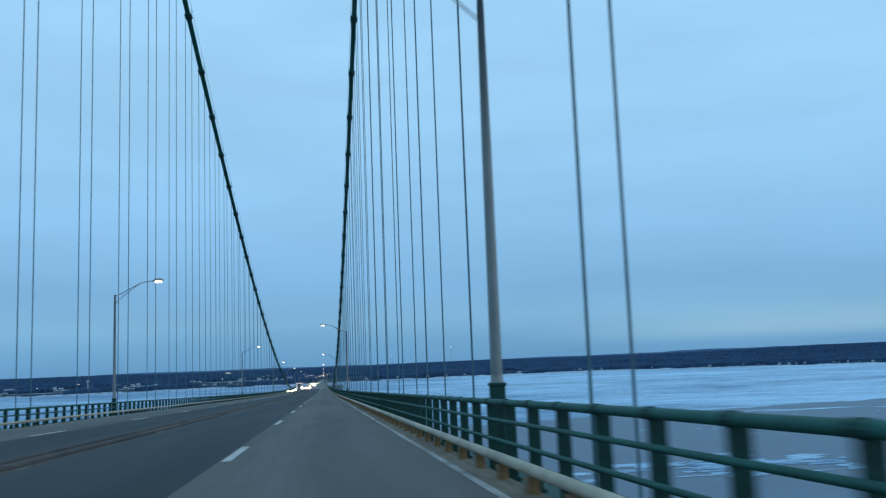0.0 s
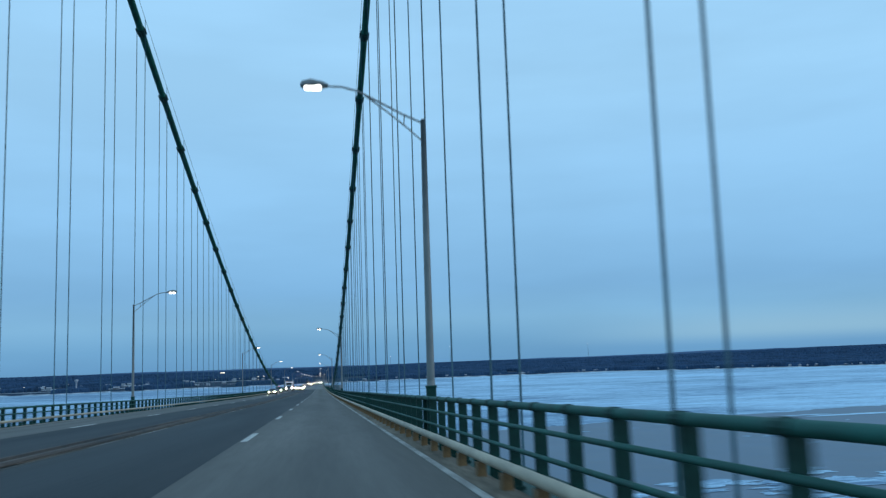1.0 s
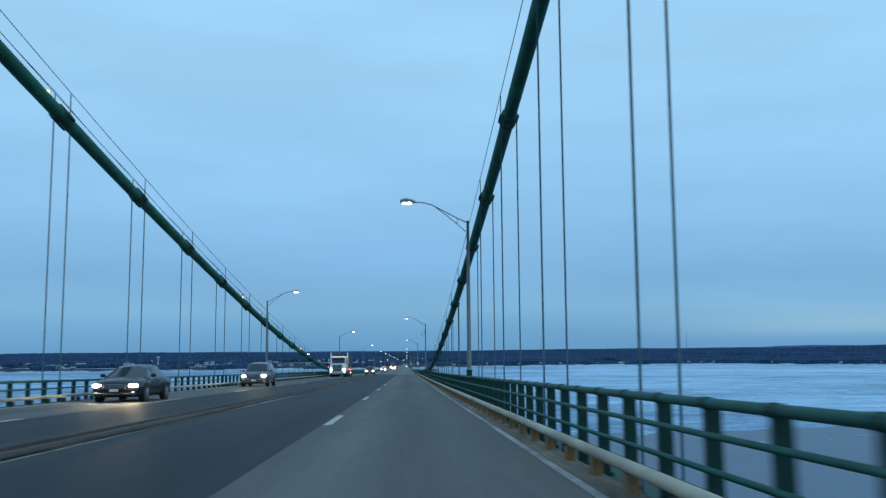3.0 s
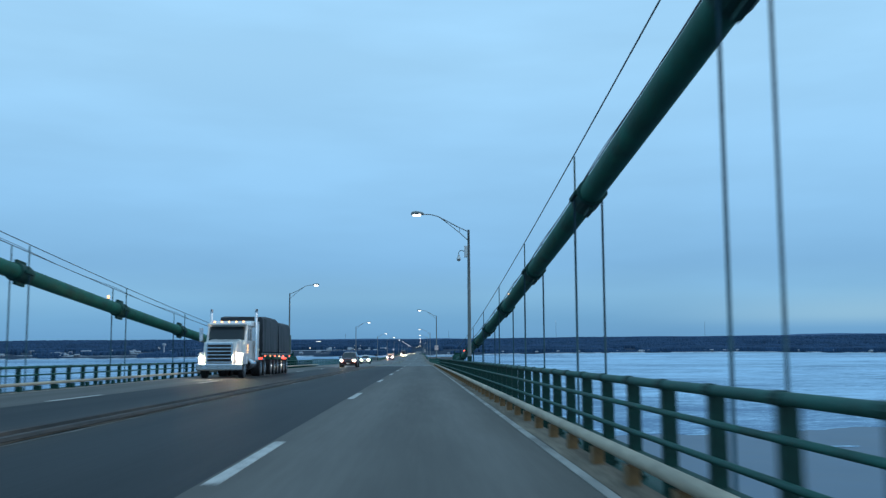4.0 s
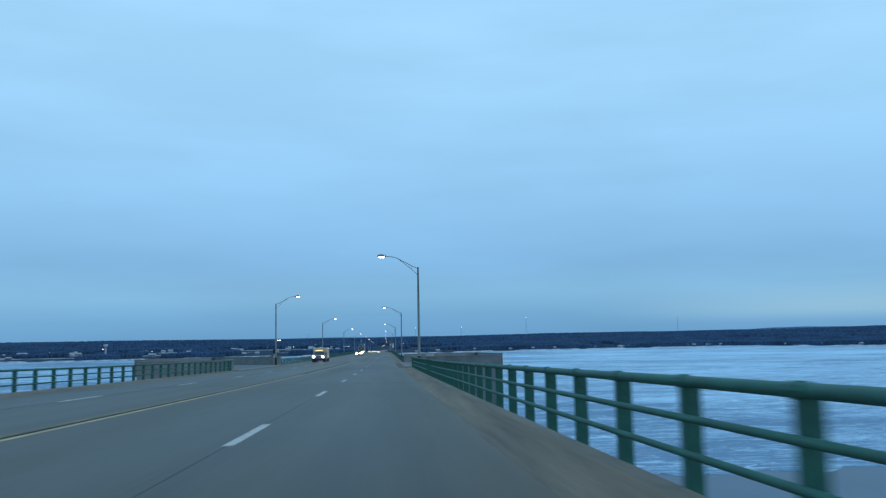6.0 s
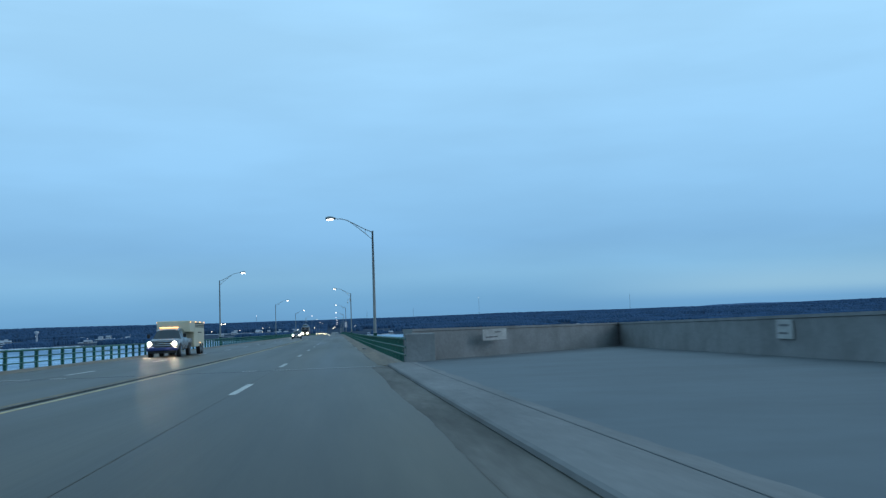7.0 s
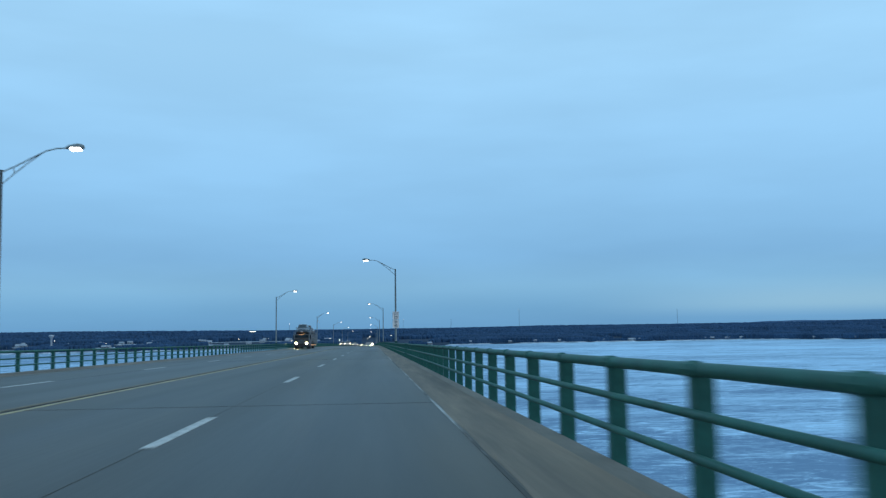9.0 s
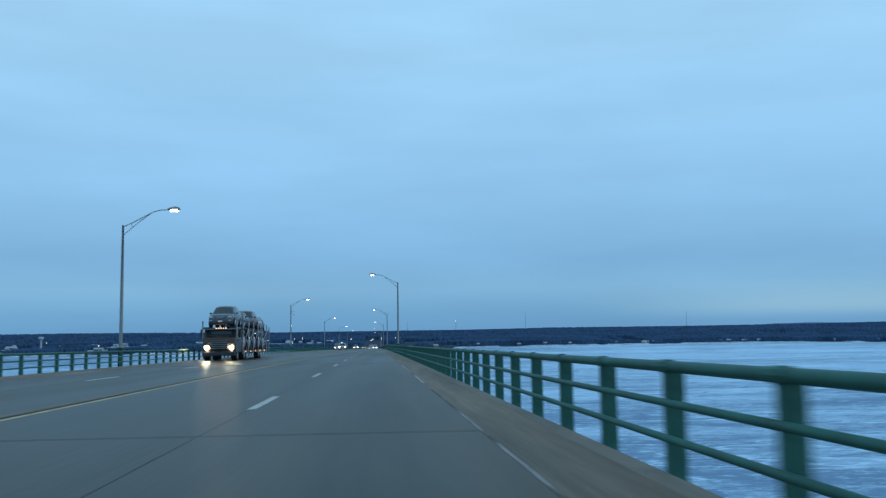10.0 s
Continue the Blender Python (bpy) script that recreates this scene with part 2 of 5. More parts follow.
M_PGUTTER = mat("pier_gutter_dirt", (.112, .103, .088), .85, vary=.4, size=.9, grain=9, bump=.3, stretch=(1, .18, 1), fine=.7, spec=.15, second=(.158, .147, .130), patch=(.36, .66))
M_PDUST = mat("pale_concrete_dust", (.145, .150, .150), .9, vary=.3, size=.7, grain=10, bump=.25, stretch=(1, .4, 1), fine=.72, spec=.12)
M_SEAM2 = mat("worn_lane_seam", (.024, .023, .020), .46, vary=.3, size=1.8, grain=10, bump=.15, stretch=(1, .2, 1), spec=.1, second=(.056, .050, .037), patch=(.36, .47), fine=.72)
M_PCURB = mat("pier_curb_concrete", (.142, .138, .132), .85, vary=.3, size=1.1, grain=10, bump=.3, stretch=(1, .3, 1), fine=.62)
M_GREYINK = mat("faded_sign_ink", (.10, .10, .11), .6, vary=.3, size=.2, grain=20, bump=0)
M_PLAT = mat("pier_floor_concrete", (.068, .082, .088), .7, vary=.26, size=3.0, grain=2.2, bump=.2, fine=.70, stretch=(.55, 1, 1), second=(.092, .110, .117), patch=(.36, .66))
M_BLACK = mat("black_rubber", (.015, .015, .016), .8, vary=.3, size=.3, grain=20, bump=.2)
def ice_mat(name, dark, pale):
    """Snow-blown lake ice: broad fields, drifts and fine crusts."""
    m = mat(name, pale, .7, vary=.1, size=9, grain=.02, bump=0, spec=.15)
    n, l = m.node_tree.nodes, m.node_tree.links
    b = n["Principled BSDF"]
    tc = n.new("ShaderNodeTexCoord")

    def field(size, sx, detail, rough=.66):
        mp, t = n.new("ShaderNodeMapping"), n.new("ShaderNodeTexNoise")
        mp.inputs["Scale"].default_value = (sx, 1, 1)
        mp.inputs["Location"].default_value = (size, 0, size)
        t.inputs["Scale"].default_value, t.inputs["Detail"].default_value, t.inputs["Roughness"].default_value = 1 / size, detail, rough
        l.new(tc.outputs["Object"], mp.inputs["Vector"])
        l.new(mp.outputs[0], t.inputs["Vector"])
        return t.outputs["Fac"]

    def calc(op, a, b, c=0.0):
        k = n.new("ShaderNodeMath")
        k.operation = op
        for slot, v in zip(k.inputs, (a, b, c)):
            if isinstance(v, float):
                slot.default_value = v
            else:
                l.new(v, slot)
        return k.outputs[0]

    total = 0.0
    for size, weight, sx, detail in ((170, .34, .40, 4), (34, .26, .40, 5), (5, .22, .45, 5), (.9, .18, .5, 4)):
        total = calc("MULTIPLY_ADD", field(size, sx, detail), weight, total)
    # darker, greyer ice beside the bridge, paler farther out
    sep, near = n.new("ShaderNodeSeparateXYZ"), n.new("ShaderNodeMapRange")
    l.new(tc.outputs["Object"], sep.inputs[0])
    near.interpolation_type = "SMOOTHSTEP"
    near.inputs["From Min"].default_value, near.inputs["From Max"].default_value = 40, 520
    near.inputs["To Min"].default_value, near.inputs["To Max"].default_value = -.055, .010
    l.new(sep.outputs["X"], near.inputs["Value"])
    total = calc("ADD", total, near.outputs["Result"])
    # pressure ridges of blown snow, and dark leads
    for size, sx, width, push in ((46, .30, .010, .10), (11, .35, .014, .07), (70, .22, .007, -.10), (19, .3, .009, -.07)):
        away = calc("ABSOLUTE", calc("SUBTRACT", field(size, sx, 3, .6), .5), 0.0)
        line = n.new("ShaderNodeMapRange")
        line.inputs["From Min"].default_value, line.inputs["From Max"].default_value = 0, width
        line.inputs["To Min"].default_value, line.inputs["To Max"].default_value = push, 0
        l.new(away, line.inputs["Value"])
        total = calc("ADD", total, line.outputs["Result"])
    ramp = n.new("ShaderNodeValToRGB")
    e = ramp.color_ramp.elements
    e[0].position, e[0].color = .42, (*dark, 1)
    e[1].position, e[1].color = .58, (*pale, 1)
    e.new(.49).color = (*[.48 * d + .52 * p for d, p in zip(dark, pale)], 1)
    l.new(total, ramp.inputs["Fac"])
    l.new(ramp.outputs["Color"], b.inputs["Base Color"])
    return m


M_ICE = ice_mat("lake_ice", (.135, .23, .34), (.455, .665, .815))
M_DARKICE = mat("thin_grey_ice", (.078, .118, .165), .45, vary=.25, size=25, grain=.03, bump=0, spec=.3, fine=.78)
# blue distance haze is mixed into the base colours of ground, woods and ridge
M_LAND = mat("hazy_winter_ground", (.034, .064, .11), .95, vary=.4, size=40, grain=.3, bump=0, second=(.06, .08, .11), patch=(.55, .8), spec=.1)
M_TREE = mat("hazy_winter_wood", (.031, .069, .130), .95, vary=.30, size=60, grain=.35, bump=0, spec=.1)
M_RIDGE = mat("hazy_wooded_ridge", (.042, .095, .18), .95, vary=.22, size=120, grain=.05, bump=0, spec=.1)
M_SNOW = mat("patchy_snow", (.27, .33, .40), .9, vary=.35, size=18, grain=.3, bump=0, spec=.1, second=(.56, .63, .70), patch=(.4, .62), fine=.7)
M_LAMP = glow("lamp_glow", (1, .97, .90), 4.5)
M_HEAD = glow("headlamp_glow", (1, .82, .54), 380)
M_HEADFAR = glow("distant_headlamp_glow", (1, .80, .50), 16)
M_RED = glow("red_beacon_glow", (1, .10, .05), 7)
M_AMBER = glow("amber_glow", (1, .50, .18), 3.0)
M_FAR = glow("far_light_glow", (1, .9, .7), 8)
M_TAIL = glow("tail_glow", (1, .06, .04), 4)


def paint(name, color, rough=.25):
    return mat(name, color, rough, .1, vary=.12, size=1.2, grain=20, bump=0)


M_PWHITE = paint("white_vehicle_paint", (.62, .63, .62))
M_PBLACK = paint("black_vehicle_paint", (.018, .018, .022))
M_PSILVER = paint("silver_vehicle_paint", (.38, .39, .40))
M_PPEWTER = paint("pewter_vehicle_paint", (.20, .21, .22))
M_PBLUE = paint("blue_vehicle_paint", (.03, .05, .16))
M_PMAROON = paint("maroon_vehicle_paint", (.07, .02, .02))
M_PGREY = paint("grey_vehicle_paint", (.10, .11, .12))
M_PTAN = paint("cream_trailer_paint", (.50, .46, .33), .45)
M_CHROME = mat("chrome_steel", (.62, .63, .65), .18, .9, vary=.1, size=.4, grain=20, bump=0)
M_TARP = mat("black_tarpaulin", (.022, .026, .032), .6, vary=.35, size=.9, grain=5, bump=.5)
M_STEEL = mat("dark_frame_steel", (.035, .035, .038), .55, .3, vary=.3, size=.6, grain=20, bump=.15)
M_FRAME = mat("pale_frame_steel", (.24, .25, .25), .45, .4, vary=.3, size=.6, grain=20, bump=.1)
M_HAULER = paint("dark_brown_vehicle_paint", (.034, .026, .021), .35)
M_GLASS = glass("dark_vehicle_glass")
# peach tint paints headlamp light thrown back into the white sheet's colour
M_SIGN = mat("headlit_white_sheet", (.95, .77, .69), .4, vary=.06, size=.5, grain=20, bump=0)
M_PLATE = mat("weathered_white_plate", (.33, .33, .315), .6, vary=.25, size=.4, grain=12, bump=.05)
M_INK = mat("black_sign_ink", (.02, .02, .02), .5, vary=.1, size=.3, grain=20, bump=0)
M_REDINK = mat("red_sign_ink", (.45, .04, .04), .5, vary=.1, size=.3, grain=20, bump=0)
M_YBOX = mat("yellow_box_paint", (.19, .145, .05), .6, vary=.3, size=.3, grain=20, bump=.1)
M_TOWER = mat("pale_tower_paint", (.36, .38, .42), .6, vary=.15, size=6, grain=.5, bump=0)
M_HOUSE = mat("pale_house_siding", (.13, .145, .17), .8, vary=.35, size=30, grain=.5, bump=0)
hn, hl = M_HOUSE.node_tree.nodes, M_HOUSE.node_tree.links
h_info, h_ramp = hn.new("ShaderNodeObjectInfo"), hn.new("ShaderNodeValToRGB")
h_ramp.color_ramp.elements[0].color, h_ramp.color_ramp.elements[1].color = (.07, .08, .10, 1), (.40, .42, .44, 1)
hl.new(h_info.outputs["Random"], h_ramp.inputs["Fac"])
hl.new(h_ramp.outputs["Color"], hn["Principled BSDF"].inputs["Base Color"])
M_ROOF = mat("snowy_roof", (.30, .33, .37), .9, vary=.4, size=20, grain=.5, bump=0)


# ---- mesh helpers ----
def mesh_ob(name, bm, material, parent=None, label="", smooth=False):
    me = bpy.data.meshes.new(name)
    bm.normal_update()
    bm.to_mesh(me)
    bm.free()
    if smooth:
        me.polygons.foreach_set("use_smooth", [True] * len(me.polygons))
    for m in (material if isinstance(material, (list, tuple)) else [material]):
        me.materials.append(m)
    ob = new(name, me)
    if parent is not None:
        ob.parent = parent
    if label:
        ob["label"] = label
    return ob


def part(name, bm, material, parent, label="", smooth=False):
    return mesh_ob(name, bm, material, parent, label, smooth)


def piece(name, me, parent, m):
    ob = new(name, me)
    ob.parent = parent
    ob.matrix_basis = m
    return ob


def box(bm, x0, x1, y0, y1, z0, z1, bevel=0.0, m=None):
    v = [bm.verts.new((x, y, z)) for z in (z0, z1) for y in (y0, y1) for x in (x0, x1)]
    fs = [bm.faces.new([v[i] for i in q]) for q in ((0, 2, 3, 1), (4, 5, 7, 6), (0, 1, 5, 4), (2, 6, 7, 3), (0, 4, 6, 2), (1, 3, 7, 5))]
    if bevel:
        es = list({e for f in fs for e in f.edges})
        out = bmesh.ops.bevel(bm, geom=es, offset=bevel, segments=2, affect="EDGES", profile=.5)
        v = list({w for f in out["faces"] for w in f.verts} | {w for w in v if w.is_valid})
    if m is not None:
        bmesh.ops.transform(bm, matrix=m, verts=[w for w in v if w.is_valid])
    return bm


def tube(bm, points, radius, sides=8, caps=True):
    """A round bar along points; radius a number or one for each point."""
    pts = [Vector(p) for p in points]
    rings = []
    for i, p in enumerate(pts):
        d = (pts[min(i + 1, len(pts) - 1)] - pts[max(i - 1, 0)]).normalized()
        a = d.cross(Vector((0, 0, 1)) if abs(d.z) < .9 else Vector((1, 0, 0))).normalized()
        b = d.cross(a)
        r = radius[i] if isinstance(radius, (list, tuple)) else radius
        rings.append([bm.verts.new(p + r * (math.cos(t) * a + math.sin(t) * b)) for t in [2 * math.pi * k / sides for k in range(sides)]])
    for u, w in zip(rings, rings[1:]):
        for k in range(sides):
            bm.faces.new((u[k], u[(k + 1) % sides], w[(k + 1) % sides], w[k]))
    if caps:
        bm.faces.new(rings[0])
        bm.faces.new(rings[-1][::-1])
    return bm


def sweep(bm, section, y0, y1, step=10.0, close=True):
    """A cross-section of (x, z) carried along the deck from y0 to y1."""
    count = max(1, int(math.ceil((y1 - y0) / step)))
    rows = []
    for i in range(count + 1):
        y = y0 + (y1 - y0) * i / count
        rows.append([bm.verts.new((x, y, deck(y) + z)) for x, z in section])
    k = len(section)
    for u, w in zip(rows, rows[1:]):
        for j in range(k if close else k - 1):
            bm.faces.new((u[j], w[j], w[(j + 1) % k], u[(j + 1) % k]))
    if close:
        bm.faces.new(rows[0][::1])
        bm.faces.new(rows[-1][::-1])
    return bm


def slab(x0, x1, z0, z1):
    return [(x0, z0), (x0, z1), (x1, z1), (x1, z0)]


def structure(ob, label, category):
    return tagged(ob, label, category, kind="structure")


def on_deck(x, y, z=0.0, turn=0.0):
    """A pose on the deck, tipped with its grade."""
    return Matrix.Translation((x, y, deck(y) + z)) @ Matrix.Rotation(math.atan(slope(y)), 4, "X") @ Matrix.Rotation(radians(turn), 4, "Z")


# ---- water, far shore ----
bm = bmesh.new()
g = [-9000, -4000, -2000, -800, 0, 800, 2000, 4000, 9000]
gy = [-6000, -2000, 0, 800, 1600, 2400, 3000, 3600, 9000]
vs = [[bm.verts.new((x, y, WATER_Z)) for x in g] for y in gy]
for j in range(len(gy) - 1):
    for i in range(len(g) - 1):
        bm.faces.new((vs[j][i], vs[j][i + 1], vs[j + 1][i + 1], vs[j + 1][i]))
structure(mesh_ob("water", bm, M_DARKICE), "thin smooth grey ice on the lake", "frozen lake")


def sheet_edge(x):
    return 812 + .22 * max(0, x - 120) + 16 * noise.noise(Vector((x / 60, .4, 2))) + 9 * noise.noise(Vector((x / 16, 5.4, 2))) + 4 * noise.noise(Vector((x / 5, 9.4, 2))) - 1400 * max(0, min(1, (-40 - x) / 260)) ** .7 * (1 + .25 * noise.noise(Vector((x / 30, 1.7, 4))))


bm = bmesh.new()
xs = [-9000, -5000, -2500, -1200, -500] + [-330 + 6 * i for i in range(50)] + [-30 + 3 * i for i in range(330)] + [960 + 30 * i for i in range(41)] + [2200, 3500, 6000, 9000]
near = [bm.verts.new((x, sheet_edge(x), WATER_Z + .25)) for x in xs]
back = [bm.verts.new((x, 8000, WATER_Z + .25)) for x in xs]
low = [bm.verts.new((x, sheet_edge(x) - .5, WATER_Z - .3)) for x in xs]
for i in range(len(xs) - 1):
    bm.faces.new((near[i], near[i + 1], back[i + 1], back[i]))
    bm.faces.new((low[i], low[i + 1], near[i + 1], near[i]))
structure(mesh_ob("ice_sheet", bm, M_ICE), "pale snow-streaked sheet of lake ice", "lake ice")
rng = random.Random(9)
bm = bmesh.new()
floes = [(rng.uniform(60, 900), rng.uniform(120, 800), rng.uniform(2, 10), rng.uniform(1.5, 5)) for i in range(70)]
# a drifted pack of broken plates, and one long plate near the sheet's edge
for i in range(46):
    u, v = rng.gauss(0, 1), rng.gauss(0, 1)
    floes.append((222 + 42 * u - 10 * v, 446 + 30 * v + 4 * u, rng.uniform(3, 20), rng.uniform(2, 9)))
floes += [(480, 815, 62, 9), (430, 830, 26, 6), (560, 800, 40, 7), (232, 452, 46, 14), (180, 470, 26, 12)]
for i, (x, y, rx, ry) in enumerate(floes):
    v = []
    for k in range(36):
        a = 2 * math.pi * k / 36
        s = .8 + .55 * noise.noise(Vector((2 * math.cos(a), 2 * math.sin(a), i))) + rng.uniform(-.12, .12)
        v.append(bm.verts.new((x + rx * s * math.cos(a), y + ry * s * math.sin(a), WATER_Z + .15 + .0005 * i)))
    bm.faces.new(v)
tagged(mesh_ob("ice_floes", bm, M_ICE), "scattered pale ice floes on grey ice", "ice floes", kind="stuff")

SHORE = [(-9000, 1200), (-4500, 2000), (-2000, 2560), (-950, 2700), (-690, 2720), (-300, 2840), (0, 2850), (300, 3060), (1000, 3120), (1500, 2720), (1900, 2480), (3000, 2250), (5000, 2000), (9000, 1600)]


def shore_y(x):
    return float(np.interp(x, [a for a, b in SHORE], [b for a, b in SHORE])) + 35 * noise.noise(Vector((x / 160, 3.1, 0))) + 14 * noise.noise(Vector((x / 40, 7.7, 0)))


def land_z(x, d):
    """Ground height over the water d metres behind the shore."""
    base = 2.0 + 3 * min(1, d / 60) + 24 * (1 - math.exp(-max(0, d - 80) / 700))
    return WATER_Z + base + (9 * noise.noise(Vector((x / 900, d / 900, 1.7))) + 3) * min(1, d / 400) + 8 * max(0, min(1, (x - 700) / 900)) * max(0, min(1, (d - 500) / 900)) + 14 * max(0, min(1, (x - 2000) / 800)) * max(0, min(1, (d - 300) / 1200))


bm = bmesh.new()
xs = [-9000 + 100 * i for i in range(181)]
ds = [0, 15, 60, 150, 320, 600, 1000, 1600, 2600, 4200]
rows = []
for d in ds:
    rows.append([bm.verts.new((x, shore_y(x) + d, WATER_Z - .5 if d == 0 else land_z(x, d))) for x in xs])
for u, w in zip(rows, rows[1:]):
    for i in range(len(xs) - 1):
        bm.faces.new((u[i], u[i + 1], w[i + 1], w[i]))
structure(mesh_ob("ground", bm, M_LAND, smooth=True), "low snowy shore rising to wooded land, coloured with blue haze", "land")


# snowy bank along the waterline and open snowfields of the town
bm = bmesh.new()
bank = []
for i in range(1401):
    x = -2600 + 4.5 * i
    y, w = shore_y(x), 16 + 9 * noise.noise(Vector((x / 45, 2.2, 3))) + 5 * noise.noise(Vector((x / 12, 4.2, 3)))
    bank.append([bm.verts.new((x, y - 6, WATER_Z + .4)), bm.verts.new((x, y + 2, WATER_Z + 1.1)), bm.verts.new((x, y + max(4, w), land_z(x, max(4, w)) + .35))])
for u, w in zip(bank, bank[1:]):
    for k in (0, 1):
        bm.faces.new((u[k], w[k], w[k + 1], u[k + 1]))
structure(mesh_ob("snowy_bank", bm, M_SNOW), "snow-covered bank along the far waterline", "shore")
FIELDS = [(-1010, 150, 120, 26), (-860, 95, 150, 18), (-790, 240, 110, 30), (-640, 120, 120, 20), (-560, 300, 150, 36), (-430, 180, 100, 22), (-330, 320, 120, 30), (-240, 110, 80, 16),
          (-1250, 200, 160, 30), (-1480, 120, 170, 24), (-120, 260, 60, 24), (640, 60, 60, 14), (1180, 420, 70, 30), (420, 70, 90, 16)]
rng = random.Random(31)
bm = bmesh.new()
for i, (fx, fd, rx, ry) in enumerate(FIELDS):
    ring = []
    for k in range(40):
        a = 2 * math.pi * k / 40
        q = .8 + .5 * noise.noise(Vector((1.7 * math.cos(a), 1.7 * math.sin(a), 7.3 * i))) + rng.uniform(-.06, .06)
        x, d = fx + rx * q * math.cos(a), fd + ry * q * math.sin(a)
        ring.append(bm.verts.new((x, shore_y(x) + d, land_z(x, d) + 1.3)))
    mid = bm.verts.new((fx, shore_y(fx) + fd, land_z(fx, fd) + 1.6))
    for k in range(40):
        bm.faces.new((ring[k], ring[(k + 1) % 40], mid))
tagged(mesh_ob("snowfields", bm, M_SNOW), "open snow-covered fields between the far woods", "snowfield", kind="stuff")


def grove(name, spots, material, label):
    """Bare trees at spots of (x, y, z, radius, height): narrow uneven crowns."""
    sp = np.array(spots)
    rs = np.random.RandomState(4)
    count, k = len(sp), 4
    a0 = rs.uniform(0, 6, count)
    ang = a0[:, None] + 2 * math.pi * np.arange(k)[None, :] / k
    co = np.empty((count, 2 * k + 1, 3))
    for j, (r0, r1, h0, h1) in enumerate(((.95, 1.12, 0, 0), (.80, 1.08, .84, .95))):
        r = sp[:, 3:4] * rs.uniform(r0, r1, (count, k))
        co[:, j * k:(j + 1) * k, 0] = sp[:, 0:1] + r * np.cos(ang)
        co[:, j * k:(j + 1) * k, 1] = sp[:, 1:2] + r * np.sin(ang)
        co[:, j * k:(j + 1) * k, 2] = sp[:, 2:3] + sp[:, 4:5] * rs.uniform(h0, h1, (count, k))
    co[:, 2 * k, 0] = sp[:, 0] + sp[:, 3] * rs.uniform(-.35, .35, count)
    co[:, 2 * k, 1], co[:, 2 * k, 2] = sp[:, 1], sp[:, 2] + sp[:, 4]
    tri = []
    for i in range(k):
        j = (i + 1) % k
        tri += [(i, j, k + j), (i, k + j, k + i), (k + i, k + j, 2 * k)]
    faces = (np.array(tri)[None] + (np.arange(count) * (2 * k + 1))[:, None, None]).reshape(-1, 3)
    me = bpy.data.meshes.new(name)
    me.from_pydata(co.reshape(-1, 3).tolist(), [], faces.tolist())
    me.polygons.foreach_set("use_smooth", [True] * len(me.polygons))
    me.materials.append(material)
    return tagged(new(name, me), label, "woods", kind="stuff")


rng = random.Random(5)
spots = []
for d0, d1, count in ((22, 60, 6500), (60, 140, 9000), (140, 300, 9000), (300, 520, 8500), (520, 900, 8500), (900, 1500, 9500), (1500, 2700, 11000)):
    for i in range(count):
        d = rng.uniform(d0, d1)
        x = rng.uniform(-.47, .93) * (2850 + d)
        gap = noise.noise(Vector((x / 150, d / 150, 4.2)))
        if x < 250 and d < 420 and gap > -.10 or gap > .50 and d < 500 or abs(x) < 25 and d < 700:
            continue
        if any(((x - fx) / rx) ** 2 + ((d - fd - 4) / (ry + 12)) ** 2 < .8 for fx, fd, rx, ry in FIELDS if abs(x - fx) < rx):
            continue
        far = max(0, min(1, (d - 500) / 500))
        h = rng.uniform(10.6, 12.6) + 2.9 * far + 2.2 * noise.noise(Vector((x / 260, d / 300, 8.8)))
        spots.append((x, shore_y(x) + d, land_z(x, d) - 1, rng.uniform(3.2, 5.6), h))
for i in range(9000):
    x, d = rng.uniform(-1300, 2700), rng.uniform(15, 30)
    if x > 200 or noise.noise(Vector((x / 150, .3, 4.2))) < -.05:
        spots.append((x, shore_y(x) + d, land_z(x, d) - 1, rng.uniform(1.6, 3.0), rng.uniform(4.5, 8)))
grove("far_woods", spots, M_TREE, "bare winter woods along the far shore, coloured with blue haze")

# wooded hills farther inland
bm = bmesh.new()
crest = []
for i in range(900):
    x = -3200 + 11.0 * i
    hill = 39 + 26 * max(0, min(1, (x - 500) / 3300)) + 9 * max(-.6, min(.6, 2.2 * noise.noise(Vector((x / 900, 1.3, 5))))) + 4 * noise.noise(Vector((x / 260, 4.4, 5))) + 1.1 * noise.noise(Vector((x / 23, 8, 5)))
    crest.append([bm.verts.new((x, 7400, WATER_Z - 5)), bm.verts.new((x, 8100, WATER_Z + hill * .82)), bm.verts.new((x, 8500, WATER_Z + hill)), bm.verts.new((x, 9200, WATER_Z - 5))])
for u, w in zip(crest, crest[1:]):
    for k in range(3):
        bm.faces.new((u[k], w[k], w[k + 1], u[k + 1]))
structure(mesh_ob("far_hills", bm, M_RIDGE, smooth=True), "long wooded hills on the horizon, coloured with blue-grey haze", "hills")

# ---- bridge deck ----
END_Y = 2900.0
START_Y = -60.0
for nm, x0, x1, m, lb in (("road_outer_lane", 3.78, 7.62, M_CONC, "grey concrete driving lane of the hanging bridge"),
                          ("road_inner_lane", .32, 3.78, M_GRID, "dark steel grid driving lane")):
    for sx in (1, -1):
        bm = bmesh.new()
        a, b = (x0, x1) if sx > 0 else (-x1, -x0)
        sweep(bm, slab(a, b, -.45, 0), START_Y, JOINT_Y)
        structure(mesh_ob(nm, bm, m), lb, "road")
bm = bmesh.new()
sweep(bm, [(-.32, -.4), (-.32, .03), (-.27, .07), (-.15, .07), (-.12, .015), (.12, .015), (.15, .07), (.27, .07), (.32, .03), (.32, -.4)], START_Y, JOINT_Y - 1)
